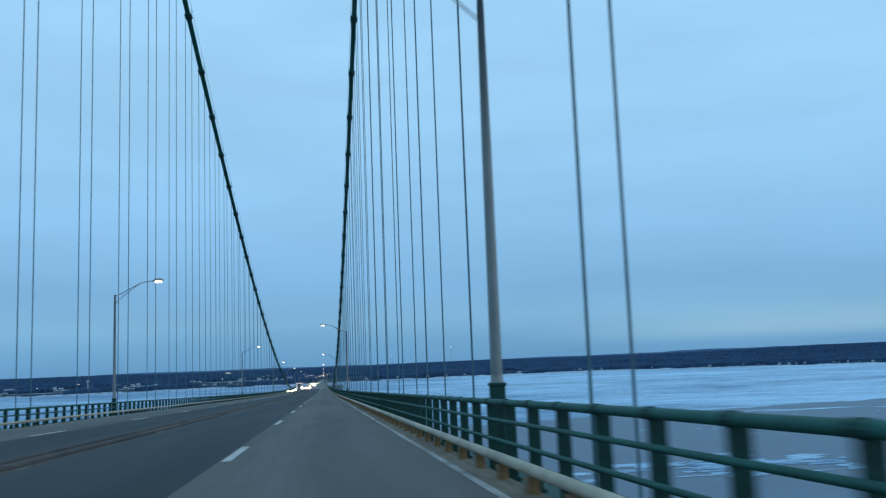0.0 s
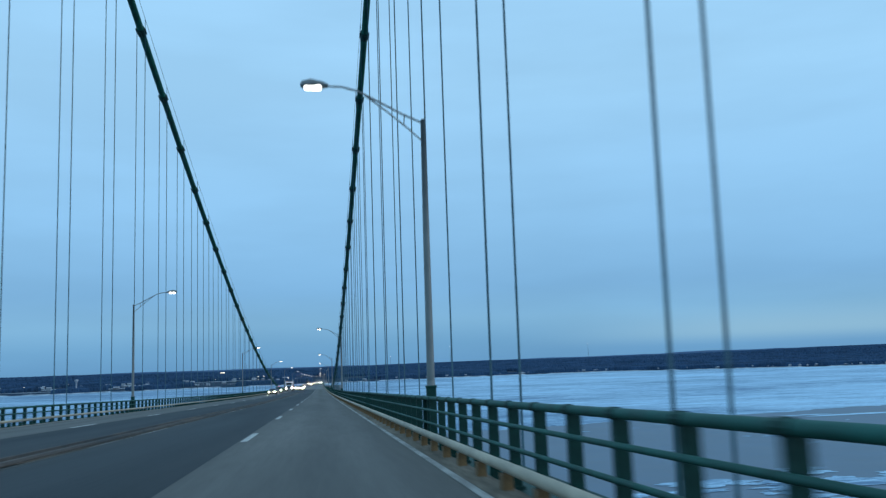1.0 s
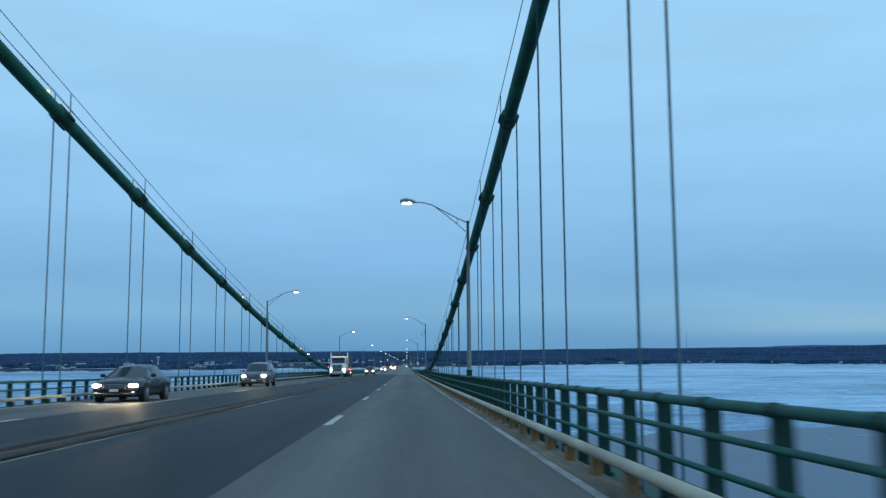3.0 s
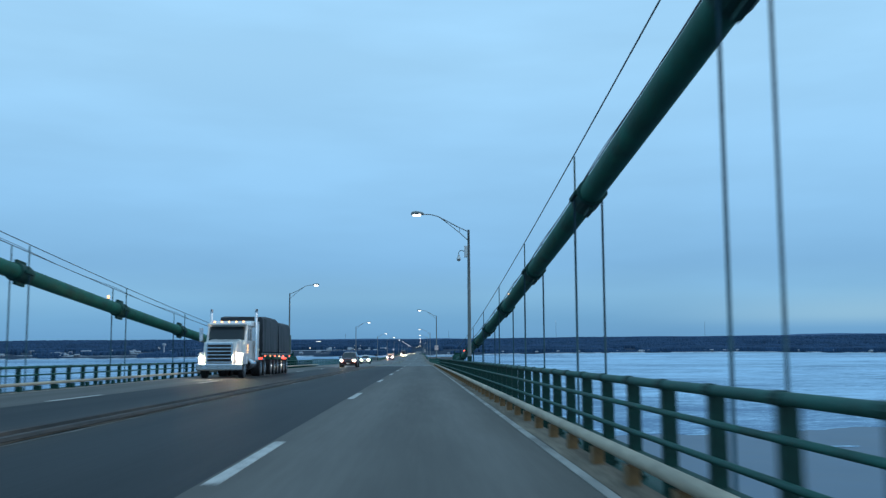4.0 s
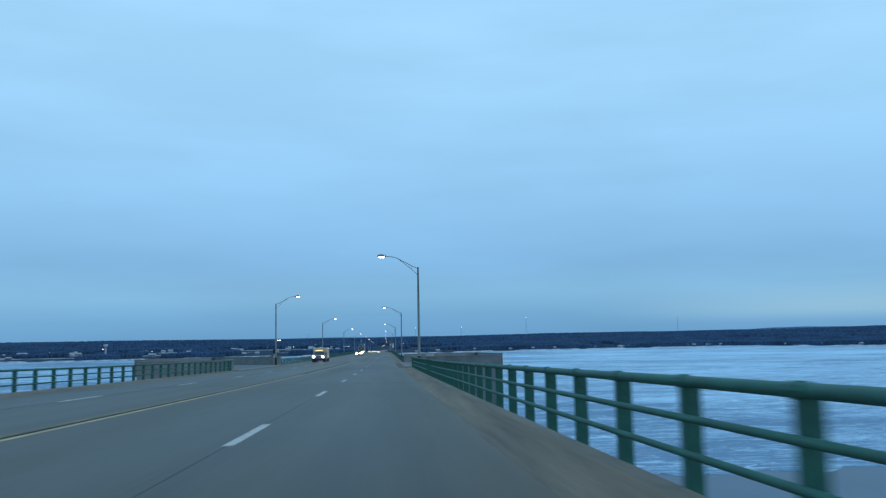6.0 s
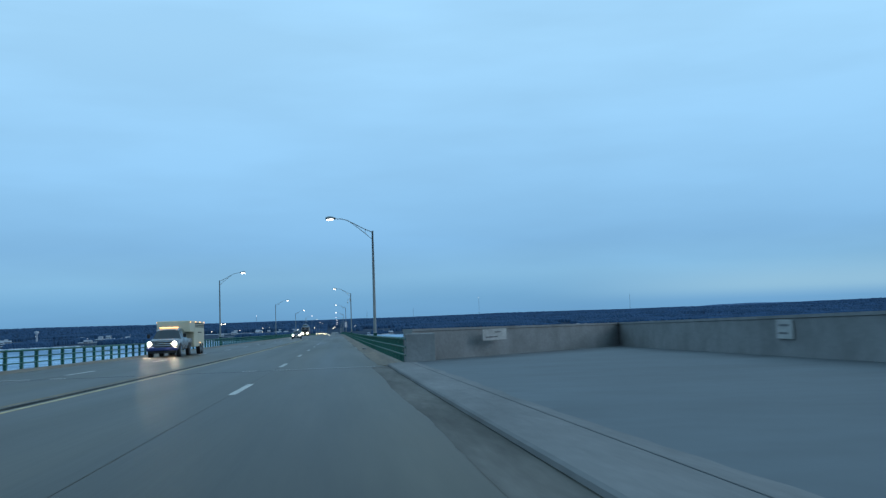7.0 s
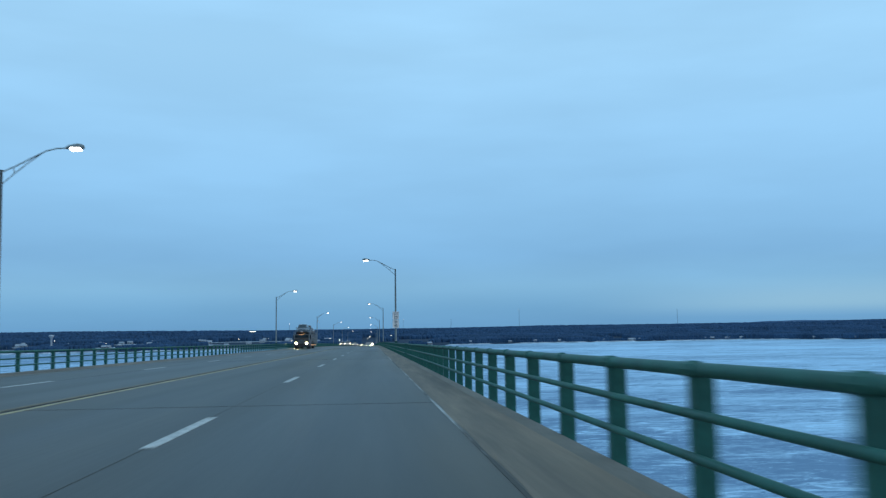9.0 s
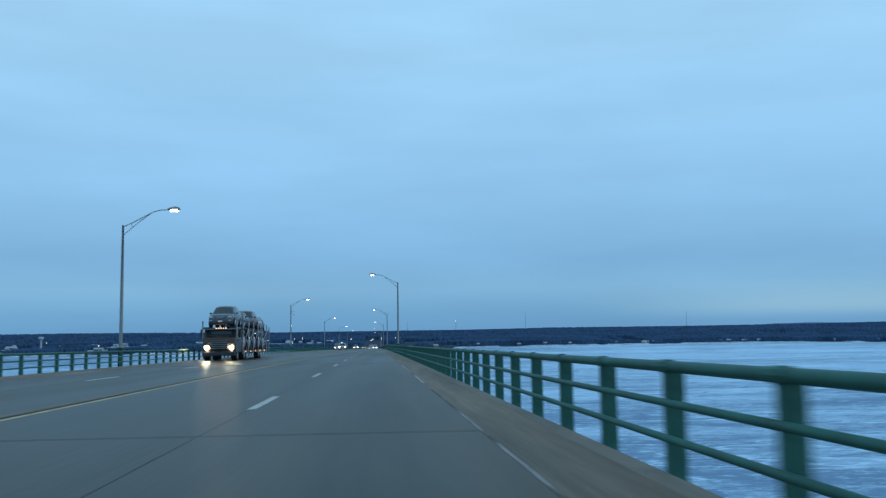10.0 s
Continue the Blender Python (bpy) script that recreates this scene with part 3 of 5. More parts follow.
structure(mesh_ob("median_strip", bm, M_MALL), "rusty brown raised median strip", "median")
bm = bmesh.new()
sweep(bm, slab(-7.75, 7.75, -.6, 0), JOINT_Y + .35, END_Y, 15)
structure(mesh_ob("road_approach", bm, M_CONC2), "worn grey concrete road of the approach bridge", "road")
# expansion joint
bm = bmesh.new()
sweep(bm, slab(-7.7, 7.7, -.5, -.012), JOINT_Y, JOINT_Y + .35)
structure(mesh_ob("expansion_joint", bm, M_DGREEN), "steel expansion joint across the road", "joint")
bm = bmesh.new()
sweep(bm, slab(-7.3, 7.3, -.02, .005), JOINT_Y + .45, JOINT_Y + 4.7, 1)
structure(mesh_ob("joint_header", bm, M_HEADER), "pale concrete header strip beside the expansion joint", "road")
# pale steel patches added to imitate wet glints on the header
for x in (-5.6, -1.9, 1.7, 5.5):
    for k in range(3):
        bm = bmesh.new()
        sweep(bm, slab(x - .75 + .1 * k, x + .75 - .07 * k, -.01, .012), JOINT_Y + 1.1 + 1.05 * k, JOINT_Y + 1.45 + 1.05 * k, .5)
        structure(mesh_ob("wet_glint_patch", bm, M_GALV), "pale steel patch added as a wet glint on the joint header", "joint")
for jy in (599.6, 602.8):
    bm = bmesh.new()
    sweep(bm, slab(-7.1, 7.1, -.03, .004), jy - .14, jy + .14, .14)
    structure(mesh_ob("joint_header", bm, M_HEADER), "pale worn concrete strip across the road", "road")
jy = 639.5
bm = bmesh.new()
sweep(bm, slab(-7.6, 7.6, -.03, .004), jy, jy + .30, .3)
structure(mesh_ob("expansion_joint", bm, M_STEEL), "dark toothed steel expansion joint across the road", "joint")
for x0, x1 in ((2.75, 3.25), (3.75, 7.15), (-3.3, -2.7), (-7.1, -3.8)):
    bm = bmesh.new()
    for k in range(int((x1 - x0) / .10)):
        box(bm, x0 + .10 * k, x0 + .10 * k + .055, jy + .05, jy + .23, deck(jy) - .02, deck(jy) + .016)
    tagged(structure(mesh_ob("joint_teeth", bm, M_PLATE), "pale worn steel teeth of the joint", "joint"), kind="stuff")

# ---- road paint ----
for sx in (1, -1):
    bm = bmesh.new()
    sweep(bm, slab(sx * 7.225 - .05, sx * 7.225 + .05, -.02, .008), START_Y, JOINT_Y + 9)
    structure(mesh_ob("edge_line", bm, M_EDGE), "worn white edge line", "road marking")
    for a, b in ((JOINT_Y + 9.1, 500), (648, END_Y)):
        bm = bmesh.new()
        sweep(bm, slab(sx * 7.24 - .022, sx * 7.24 + .022, -.02, .004), a, b)
        structure(mesh_ob("thin_edge_line", bm, M_WORN), "thin worn white edge line", "road marking")
    bm = bmesh.new()
    sweep(bm, slab(sx * .46 - .035, sx * .46 + .035, -.02, .005), START_Y, JOINT_Y)
    structure(mesh_ob("median_line", bm, M_WORN), "faded pale line beside the median", "road marking")
    for a, b, x in ((JOINT_Y + 5, 585, .16), (585.01, 660, .27), (660.01, END_Y, .16)):
        bm = bmesh.new()
        sweep(bm, slab(sx * x - .055, sx * x + .055, -.02, .005), a, b)
        structure(mesh_ob("centre_line", bm, M_YELLOW if sx > 0 else M_YELLOW2), "yellow centre line" if sx > 0 else "faded yellow centre line", "road marking")
for x in (-3.75, 0, 3.75):
    for a, b, hw in ((JOINT_Y + 5, 585, .013 if x else .05), (585, 660, .012 if x else .11), (660, END_Y, .013 if x else .05)):
        bm = bmesh.new()
        sweep(bm, slab(x - hw, x + hw, -.02, .003), a, b, 15)
        structure(mesh_ob("road_seam", bm, M_SEAM2 if x else M_SEAM), "dark sealed seam between the concrete lanes", "road seam")


def drift(name, x0, x1, y0, y1, step, wander, material, label, z=.010, base=0):
    """A strip of dirt along the road whose inner edge wanders."""
    bm = bmesh.new()
    count = int((y1 - y0) / step)
    sg = 1 if x1 > 0 else -1
    last = None
    for i in range(count + 1):
        y = y0 + (y1 - y0) * i / count
        w = wander * (noise.noise(Vector((x0, y / 6, 1.1))) + .7 * noise.noise(Vector((x0, y / 1.7, 3.1))) + .5 * noise.noise(Vector((x0, y / .5, 5.1))))
        floor_z = deck(y) + base
        row = [bm.verts.new((x0 + sg * w, y, floor_z + .0025)), bm.verts.new((x0 + .5 * (x1 - x0), y, floor_z + z)), bm.verts.new((x1, y, floor_z + z * 1.2))]
        if last:
            for k in (0, 1):
                bm.faces.new((last[k], row[k], row[k + 1], last[k + 1]))
        last = row
    bmesh.ops.recalc_face_normals(bm, faces=bm.faces)
    return structure(mesh_ob(name, bm, material), label, "dirt")


for sx in (1, -1):
    drift("gutter_sand", sx * 7.295, sx * 7.615, START_Y + 5, JOINT_Y - .2, .45, .045, M_SAND, "pale brown sand lying along the lane edge", .011)
    drift("median_dirt", sx * .40, sx * .318, START_Y + 5, JOINT_Y - 1.2, .45, .17, M_RUSTDIRT, "rusty dirt drifted against the median strip", .014)
    drift("gutter_sand", sx * 7.20, sx * 7.335, JOINT_Y + 9.2, PIER_A - 2, .6, .07, M_GUTTER, "brown sand drifted out of the gutter", .006)
    drift("gutter_sand", sx * 7.27, sx * 7.335, PIER_B + .5, 1150, .6, .05, M_GUTTER, "brown sand drifted out of the gutter", .006)
    drift("gutter_sand", sx * 6.98, sx * 7.16, PIER_A - 1.5, PIER_B - .8, .4, .06, M_PGUTTER, "pale grey dust drifted out of the gutter", .008)
    drift("curb_dust", sx * 8.52, sx * 8.30, PIER_A + .3, PIER_B - .3, .4, .10, M_PCURB, "pale dust along the edge of the pier platform", .0022, .103)
seams = new("cross_seams")
structure(seams, "dark sealed seams across the concrete road", "road seam")
bm = bmesh.new()
box(bm, -7.25, 7.25, -.009, .009, -.015, .0035)
seam_me = mesh_ob("cross_seam", bm, M_SEAM2).data
bpy.data.objects.remove(bpy.data.objects["cross_seam"])
for k in range(-10, 12):
    if not 595 < 880 + 40 * k < 645:
        ob = new("cross_seam", seam_me)
        ob.parent = seams
        ob.matrix_basis = on_deck(0, 880 + 40 * k)
bm = bmesh.new()
box(bm, -.075, .075, -1.9, 1.9, -.015, .006)
dash_me = mesh_ob("lane_dash", bm, M_WHITE).data
bpy.data.objects.remove(bpy.data.objects["lane_dash"])
dashes = new("lane_dashes")
structure(dashes, "broken white lane lines", "road marking")
ys = [14.1 + 15.46 * k for k in range(-3, 29)] + [489.5 + 15.1 * k for k in range(-2, 8)] + [750.5 + 15.1 * k for k in range(-9, 60)]
for y in ys:
    for sx in (1, -1):
        piece("lane_dash", dash_me, dashes, on_deck(sx * (3.9 if y < JOINT_Y else 3.78), y))

# ---- side railings, curbs ----
RAIL_X = 8.22


def shared(name, bm, material, smooth=False):
    ob = mesh_ob(name, bm, material, smooth=smooth)
    me = ob.data
    bpy.data.objects.remove(ob)
    return me


bm = bmesh.new()
box(bm, -.075, .075, -.055, .055, -.35, .77, .012)
tube(bm, [(-.05, -.08, .795), (-.05, .08, .795)], .060, 10)
box(bm, -.11, .11, -.09, .09, -.35, -.30)
POST_A = shared("post", bm, M_DGREEN)
bm = bmesh.new()
box(bm, -.075, .075, -.06, .06, -.30, .86, .012)
tube(bm, [(-.05, -.09, .888), (-.05, .09, .886)], .057, 10)
POST_B = shared("post", bm, M_GREEN)
bm = bmesh.new()
box(bm, -.055, .055, -.10, .10, -.04, .175, .012)
BRACKET = shared("bracket", bm, M_ORANGE)
# left-side copy: back-lit shade is put into the bracket's colour as dark green
bm = bmesh.new()
box(bm, -.055, .055, -.10, .10, -.04, .175, .012)
BRACKET_BACKLIT = shared("bracket", bm, M_DGREEN)


def railing(sx, y0, y1, step, first, post_me, material, label, rails=((.886, .047, "top_rail"), (.605, .031, "middle_rail"), (.33, .031, "lower_rail"))):
    """One stretch of railing: three round rails on posts."""
    top = new("railing")
    tagged(top, label, "railing", group="bridge railings")
    for z, r, nm in rails:
        bm = bmesh.new()
        n = max(2, int((y1 - y0) / 6))
        pts = [(sx * (RAIL_X + (-.03 if nm != "top_rail" else 0)), y0 + (y1 - y0) * i / n, deck(y0 + (y1 - y0) * i / n) + z) for i in range(n + 1)]
        tube(bm, pts, r, 10)
        part(nm, bm, material, top, smooth=True)
    y = first + math.ceil((y0 - first) / step) * step
    while y < y1 - .01:
        piece("post", post_me, top, on_deck(sx * (RAIL_X + .05), y) @ (Matrix.Rotation(math.pi, 4, 'Z') if sx < 0 else Matrix()))
        y += step
    return top


def curb_tube(sx, y0, y1):
    top = new("curb_rail")
    tagged(top, "tan steel curb tube on orange-brown brackets beside the lane" if sx > 0 else "tan steel curb tube on brackets coloured dark for back-lit shade", "curb rail", group="curb rails")
    bm = bmesh.new()
    sec = [(.062 * math.cos(t), .248 + .058 * math.sin(t)) for t in [2 * math.pi * k / 10 for k in range(10)]]
    sweep(bm, [(sx * 7.50 + a, b) for a, b in (sec[::-1])], y0, y1, 6)
    part("tube", bm, M_TAN, top, smooth=True)
    y = ROPE_Y0 + math.ceil((y0 - ROPE_Y0) / (PANEL / 8)) * PANEL / 8
    while y < y1:
        piece("bracket", BRACKET if sx > 0 else BRACKET_BACKLIT, top, on_deck(sx * 7.52, y))
        y += PANEL / 8
    return top


for sx in (1, -1):
    y = -55.0
    while y < JOINT_Y - 1:
        e = min(y + 8 * PANEL, JOINT_Y + 8)
        span = railing(sx, y, e, PANEL / 8, ROPE_Y0 if y < 410 else 437.25, POST_A, M_SPANGREEN, "dark green steel railing with three round rails on close posts",
                ((.795, .050, "top_rail"), (.52, .031, "middle_rail"), (.215, .031, "lower_rail")))
        bm = bmesh.new()
        sec = [(8.19, -.12), (8.19, -.035), (8.20, -.02), (8.34, -.02), (8.34, -.12)]
        sweep(bm, [(sx * x, z) for x, z in (sec if sx > 0 else sec[::-1])], y, e, 6)
        part("bottom_channel", bm, M_DGREEN, span)
        y = e
    curb_tube(sx, -55.0, JOINT_Y + 7.6)
    ends = railing(sx, 572, PIER_A, 1.9994, 873.75, POST_B, M_GREEN, "green steel railing with three round rails on spaced posts", ((.93, .056, "top_rail"), (.63, .031, "middle_rail"), (.35, .031, "lower_rail")))
    piece("post", POST_B, ends, on_deck(sx * (RAIL_X + .05), PIER_A - .84) @ (Matrix.Rotation(math.pi, 4, 'Z') if sx < 0 else Matrix()))
    for a, b in ((JOINT_Y + 8, 520), (520, 572), (PIER_B, 740), (740, 840), (840, 940), (940, 1040), (1040, 1140)):
        railing(sx, a, b, 1.9994, 873.75, POST_B, M_GREEN, "green steel railing with three round rails on spaced posts")
    # the rest of the railing, far ahead
    top = new("far_railing")
    tagged(top, "green railing running on towards the shore", "railing", group="bridge railings")
    bm = bmesh.new()
    for z, r in ((.888, .050), (.605, .031), (.33, .031)):
        tube(bm, [(sx * RAIL_X, 1140 + 20 * i, deck(1140 + 20 * i) + z) for i in range(88)], r, 6)
    part("rails", bm, M_GREEN, top)
    bm = bmesh.new()
    for i in range(870):
        y = 1140 + 2 * i
        box(bm, sx * RAIL_X - .07, sx * RAIL_X + .07, y - .06, y + .06, deck(y), deck(y) + .9)
    tagged(part("posts", bm, M_GREEN, top), kind="stuff")
    # curbs
    bm = bmesh.new()
    sec = [(7.98, -.5), (7.98, .052), (8.02, .058), (8.185, .066), (8.20, .055), (8.20, -.5)]
    for a, b in ((JOINT_Y + .4, PIER_A), (PIER_B, END_Y)):
        sweep(bm, [(sx * x, z) for x, z in (sec if sx > 0 else sec[::-1])], a, b, 12)
    structure(mesh_ob("curb", bm, M_CURB), "worn brown-grey concrete curb under the railing", "curb")
    for a, b in ((JOINT_Y + .4, PIER_A), (PIER_B, END_Y)):
        bm = bmesh.new()
        sec = [(7.32, -.02), (7.34, .004), (7.6, .02), (7.979, .055), (7.979, -.4)]
        sweep(bm, [(sx * x, z) for x, z in (sec if sx > 0 else sec[::-1])], a, b, 12)
        structure(mesh_ob("gutter", bm, M_GUTTER), "brown stained concrete gutter beside the lane", "gutter")
    bm = bmesh.new()
    sec = [(7.55, -.02), (7.565, .05), (7.60, .07), (7.95, .098), (8.31, .10), (8.31, -.4)]
    sweep(bm, [(sx * x, z) for x, z in (sec if sx > 0 else sec[::-1])], PIER_A + .004, PIER_B - .004, 4.1)
    structure(mesh_ob("pier_curb", bm, M_PCURB), "pale concrete curb beside the pier platform", "curb")
    for a, b, m, lb in ((7.12, 7.533, M_PGUTTER, "brown stained gutter beside the pier curb"), (7.533, 7.556, M_SEAM, "narrow dark line at the foot of the curb")):
        bm = bmesh.new()
        sec = slab(a, b, -.03, .005)
        sweep(bm, [(sx * x, z) for x, z in (sec if sx > 0 else sec[::-1])], PIER_A - 1.5, PIER_B - .7, 4)
        structure(mesh_ob("pier_gutter", bm, m), lb, "gutter")
    # walkway grating and outer stringer of the hanging span
    bm = bmesh.new()
    sweep(bm, slab(*sorted((sx * 7.63, sx * 8.35)), -.42, -.36), START_Y, JOINT_Y)
    structure(mesh_ob("walkway", bm, M_DGREEN), "dark green service walkway beside the lane", "walkway")

# ---- main cables, suspender ropes ----
def rope_z(y):
    """Height of the hand ropes, which sink a little towards their end posts."""
    return cable_z(y) + 1.145 + .10 * math.exp(-abs(450 - y) / 25) - .05 * max(0, min(1, (y - 380) / 74))


BAND_YS = [ROPE_Y0 + PANEL * k for k in range(-4, 37)]
for sx in (1, -1):
    cab = new("main_cable")
    tagged(cab, "thick green painted main cable of the suspension bridge", "cable", group="main cables")
    bm = bmesh.new()
    ys = [-60 + 514 * i / 170 for i in range(171)]
    tube(bm, [(sx * CABLE_X, y, cable_z(y)) for y in ys], .31, 20)
    part("cable", bm, M_CABLE, cab, smooth=True)
    for y in BAND_YS:
        bm = bmesh.new()
        s = (cable_z(y + .5) - cable_z(y - .5))
        tube(bm, [(0, -.55, -.55 * s), (0, -.5, -.5 * s), (0, .5, .5 * s), (0, .55, .55 * s)], [.33, .385, .385, .33], 18)
        box(bm, -.46, .46, -.42, .42, -.06, .06, .02, Matrix.Rotation(math.atan(s), 4, "X"))
        box(bm, -.07, .07, -.42, .42, -.50, .50, .02, Matrix.Rotation(math.atan(s), 4, "X"))
        b = part("cable_band", bm, M_DGREEN, cab)
        b.location = (sx * CABLE_X, y, cable_z(y))
    for ox in (-.37, .37):
        bm = bmesh.new()
        tube(bm, [(sx * CABLE_X + ox, y, rope_z(y)) for y in ys if y < 453] + [(sx * CABLE_X + ox, 454.54, deck(454.54) + 1.84)], .018, 5)
        part("hand_rope", bm, M_WIRE, cab)
    bm = bmesh.new()
    tube(bm, [(sx * (CABLE_X + .37), y, rope_z(y) + .10 - .10 * abs(math.sin(math.pi * (y - ROPE_Y0) / PANEL))) for y in [-60 + 498 * i / 340 for i in range(341)]], .012, 5)
    part("lamp_wire", bm, M_WIRE, cab)
    for y in BAND_YS:
        bm = bmesh.new()
        tube(bm, [(0, 0, .1), (0, 0, 1.12)], .025, 6)
        st_me = shared("stanchion", bm, M_DGREEN)
        for ox in (-.37, .37):
            piece("stanchion", st_me, cab, Matrix.Translation((sx * CABLE_X + ox * .97, y, cable_z(y))))
    for k, y in enumerate(BAND_YS):
        if cable_z(y) - deck(y) < 1.6:
            continue
        sus = new("suspender")
        tagged(sus, "pair of steel suspender ropes hanging from the main cable", "suspender", group="suspenders")
        for ox in (-.38, .38):
            bm = bmesh.new()
            tube(bm, [(sx * CABLE_X + ox, y, deck(y) - 1.7), (sx * CABLE_X + ox, y, cable_z(y))], .031, 8)
            part("rope", bm, M_ROPE, sus, smooth=True)
            bm = bmesh.new()
            tube(bm, [(sx * CABLE_X + ox, y, deck(y) - 2.0), (sx * CABLE_X + ox, y, deck(y) - 1.45), (sx * CABLE_X + ox, y, deck(y) - 1.2)], [.10, .10, .05], 8)
            part("socket", bm, M_DGREEN, sus)
    # outer truss chord on which the suspenders land
    bm = bmesh.new()
    sweep(bm, slab(sx * CABLE_X - .5, sx * CABLE_X + .5, -2.1, -1.3), START_Y, JOINT_Y)
    structure(mesh_ob("truss_chord", bm, M_DGREEN), "dark green steel chord of the stiffening truss", "bridge truss")
for y in BAND_YS:
    if y < JOINT_Y:
        bm = bmesh.new()
        box(bm, -8.3, 8.3, -.25, .25, -1.9, -.46)
        for sx in (1, -1):
            box(bm, min(sx * 8.2, sx * CABLE_X), max(sx * 8.2, sx * CABLE_X), -.10, .10, -1.95, -1.45)
        b = structure(mesh_ob("floor_beam", bm, M_DGREEN), "dark green cross beam under the deck", "bridge beam")
        b.location = (0, y, deck(y))


def saddle_housing(sx):
    """Steel housing where the cable dips below the deck."""
    h = new("cable_housing")
    tagged(h, "green steel housing where the main cable passes below the deck", "cable housing", group="cable housings")
    x, y = sx * CABLE_X, 454.6
    z = deck(y)
    bm = bmesh.new()
    tube(bm, [(x, y - 2.0, z + .81), (x, y - 1.7, z + .80), (x, y - .9, z + .79), (x, y - .8, z + .79), (x, y - .2, z + .80)], [.34, .42, .50, .60, .62], 22)
    part("collar", bm, M_DGREEN, h)
    for dy, r0 in ((-1.62, .50), (-1.15, .58), (-.72, .68)):
        bm = bmesh.new()
        tube(bm, [(x, y + dy - .05, z + .80), (x, y + dy + .05, z + .80)], r0, 24)
        part("flange", bm, M_GREEN, h)
        for k in range(10):
            bm = bmesh.new()
            a = 2 * math.pi * k / 10
            tube(bm, [(x + (r0 - .06) * math.cos(a), y + dy - .09, z + .80 + (r0 - .06) * math.sin(a)), (x + (r0 - .06) * math.cos(a), y + dy - .05, z + .80 + (r0 - .06) * math.sin(a))], .03, 6)
            part("bolt", bm, M_DGREEN, h)
    bm = bmesh.new()
    v = [(y - .7, -2.2), (y - .7, 1.05), (y - .35, 1.32), (y + 1.0, 1.32), (y + 2.4, .75), (y + 3.0, .2), (y + 3.0, -2.2)]
    rings = [[bm.verts.new((x + s * .60, a, z + b)) for a, b in v] for s in (-1, 1)]
    bm.faces.new(rings[0])
    bm.faces.new(rings[1][::-1])
    for i in range(len(v)):
        k = (i + 1) % len(v)
        bm.faces.new((rings[0][i], rings[1][i], rings[1][k], rings[0][k]))
    bmesh.ops.recalc_face_normals(bm, faces=bm.faces)
    bmesh.ops.bevel(bm, geom=list(bm.edges), offset=.04, segments=2, affect="EDGES")
    part("body", bm, M_DGREEN, h)
    for k in range(4):
        for s in (-1, 1):
            bm = bmesh.new()
            box(bm, x + s * .62 - .025, x + s * .62 + .025, y - .5 + .8 * k, y - .42 + .8 * k, z - 2.2, z + (1.2 if k < 2 else .5), .008)
            part("stiffener", bm, M_DGREEN, h)
    for ox in (-.40, .40):
        bm = bmesh.new()
        box(bm, x + ox - .05, x + ox + .05, y - .12, y + .0, z + 1.3, z + 1.88, .01)
        part("rope_post", bm, M_DGREEN, h)
        bm = bmesh.new()
        tube(bm, [(x + ox, y - .08, z + 1.84), (x + ox * .8, y + 6.2, z - 1.4)], .02, 5)
        part("stay_rope", bm, M_WIRE, h)
    bm = bmesh.new()
    box(bm, x - .38, x + .38, y - .10, y - .03, z + 1.34, z + 1.62)
    part("cross_plate", bm, M_DGREEN, h)
    bm = bmesh.new()
    box(bm, x - 1.0, x + 1.0, y - 2.0, y + 3.5, z - 3.0, z - 2.2)
    part("base", bm, M_DGREEN, h)


saddle_housing(1)
saddle_housing(-1)

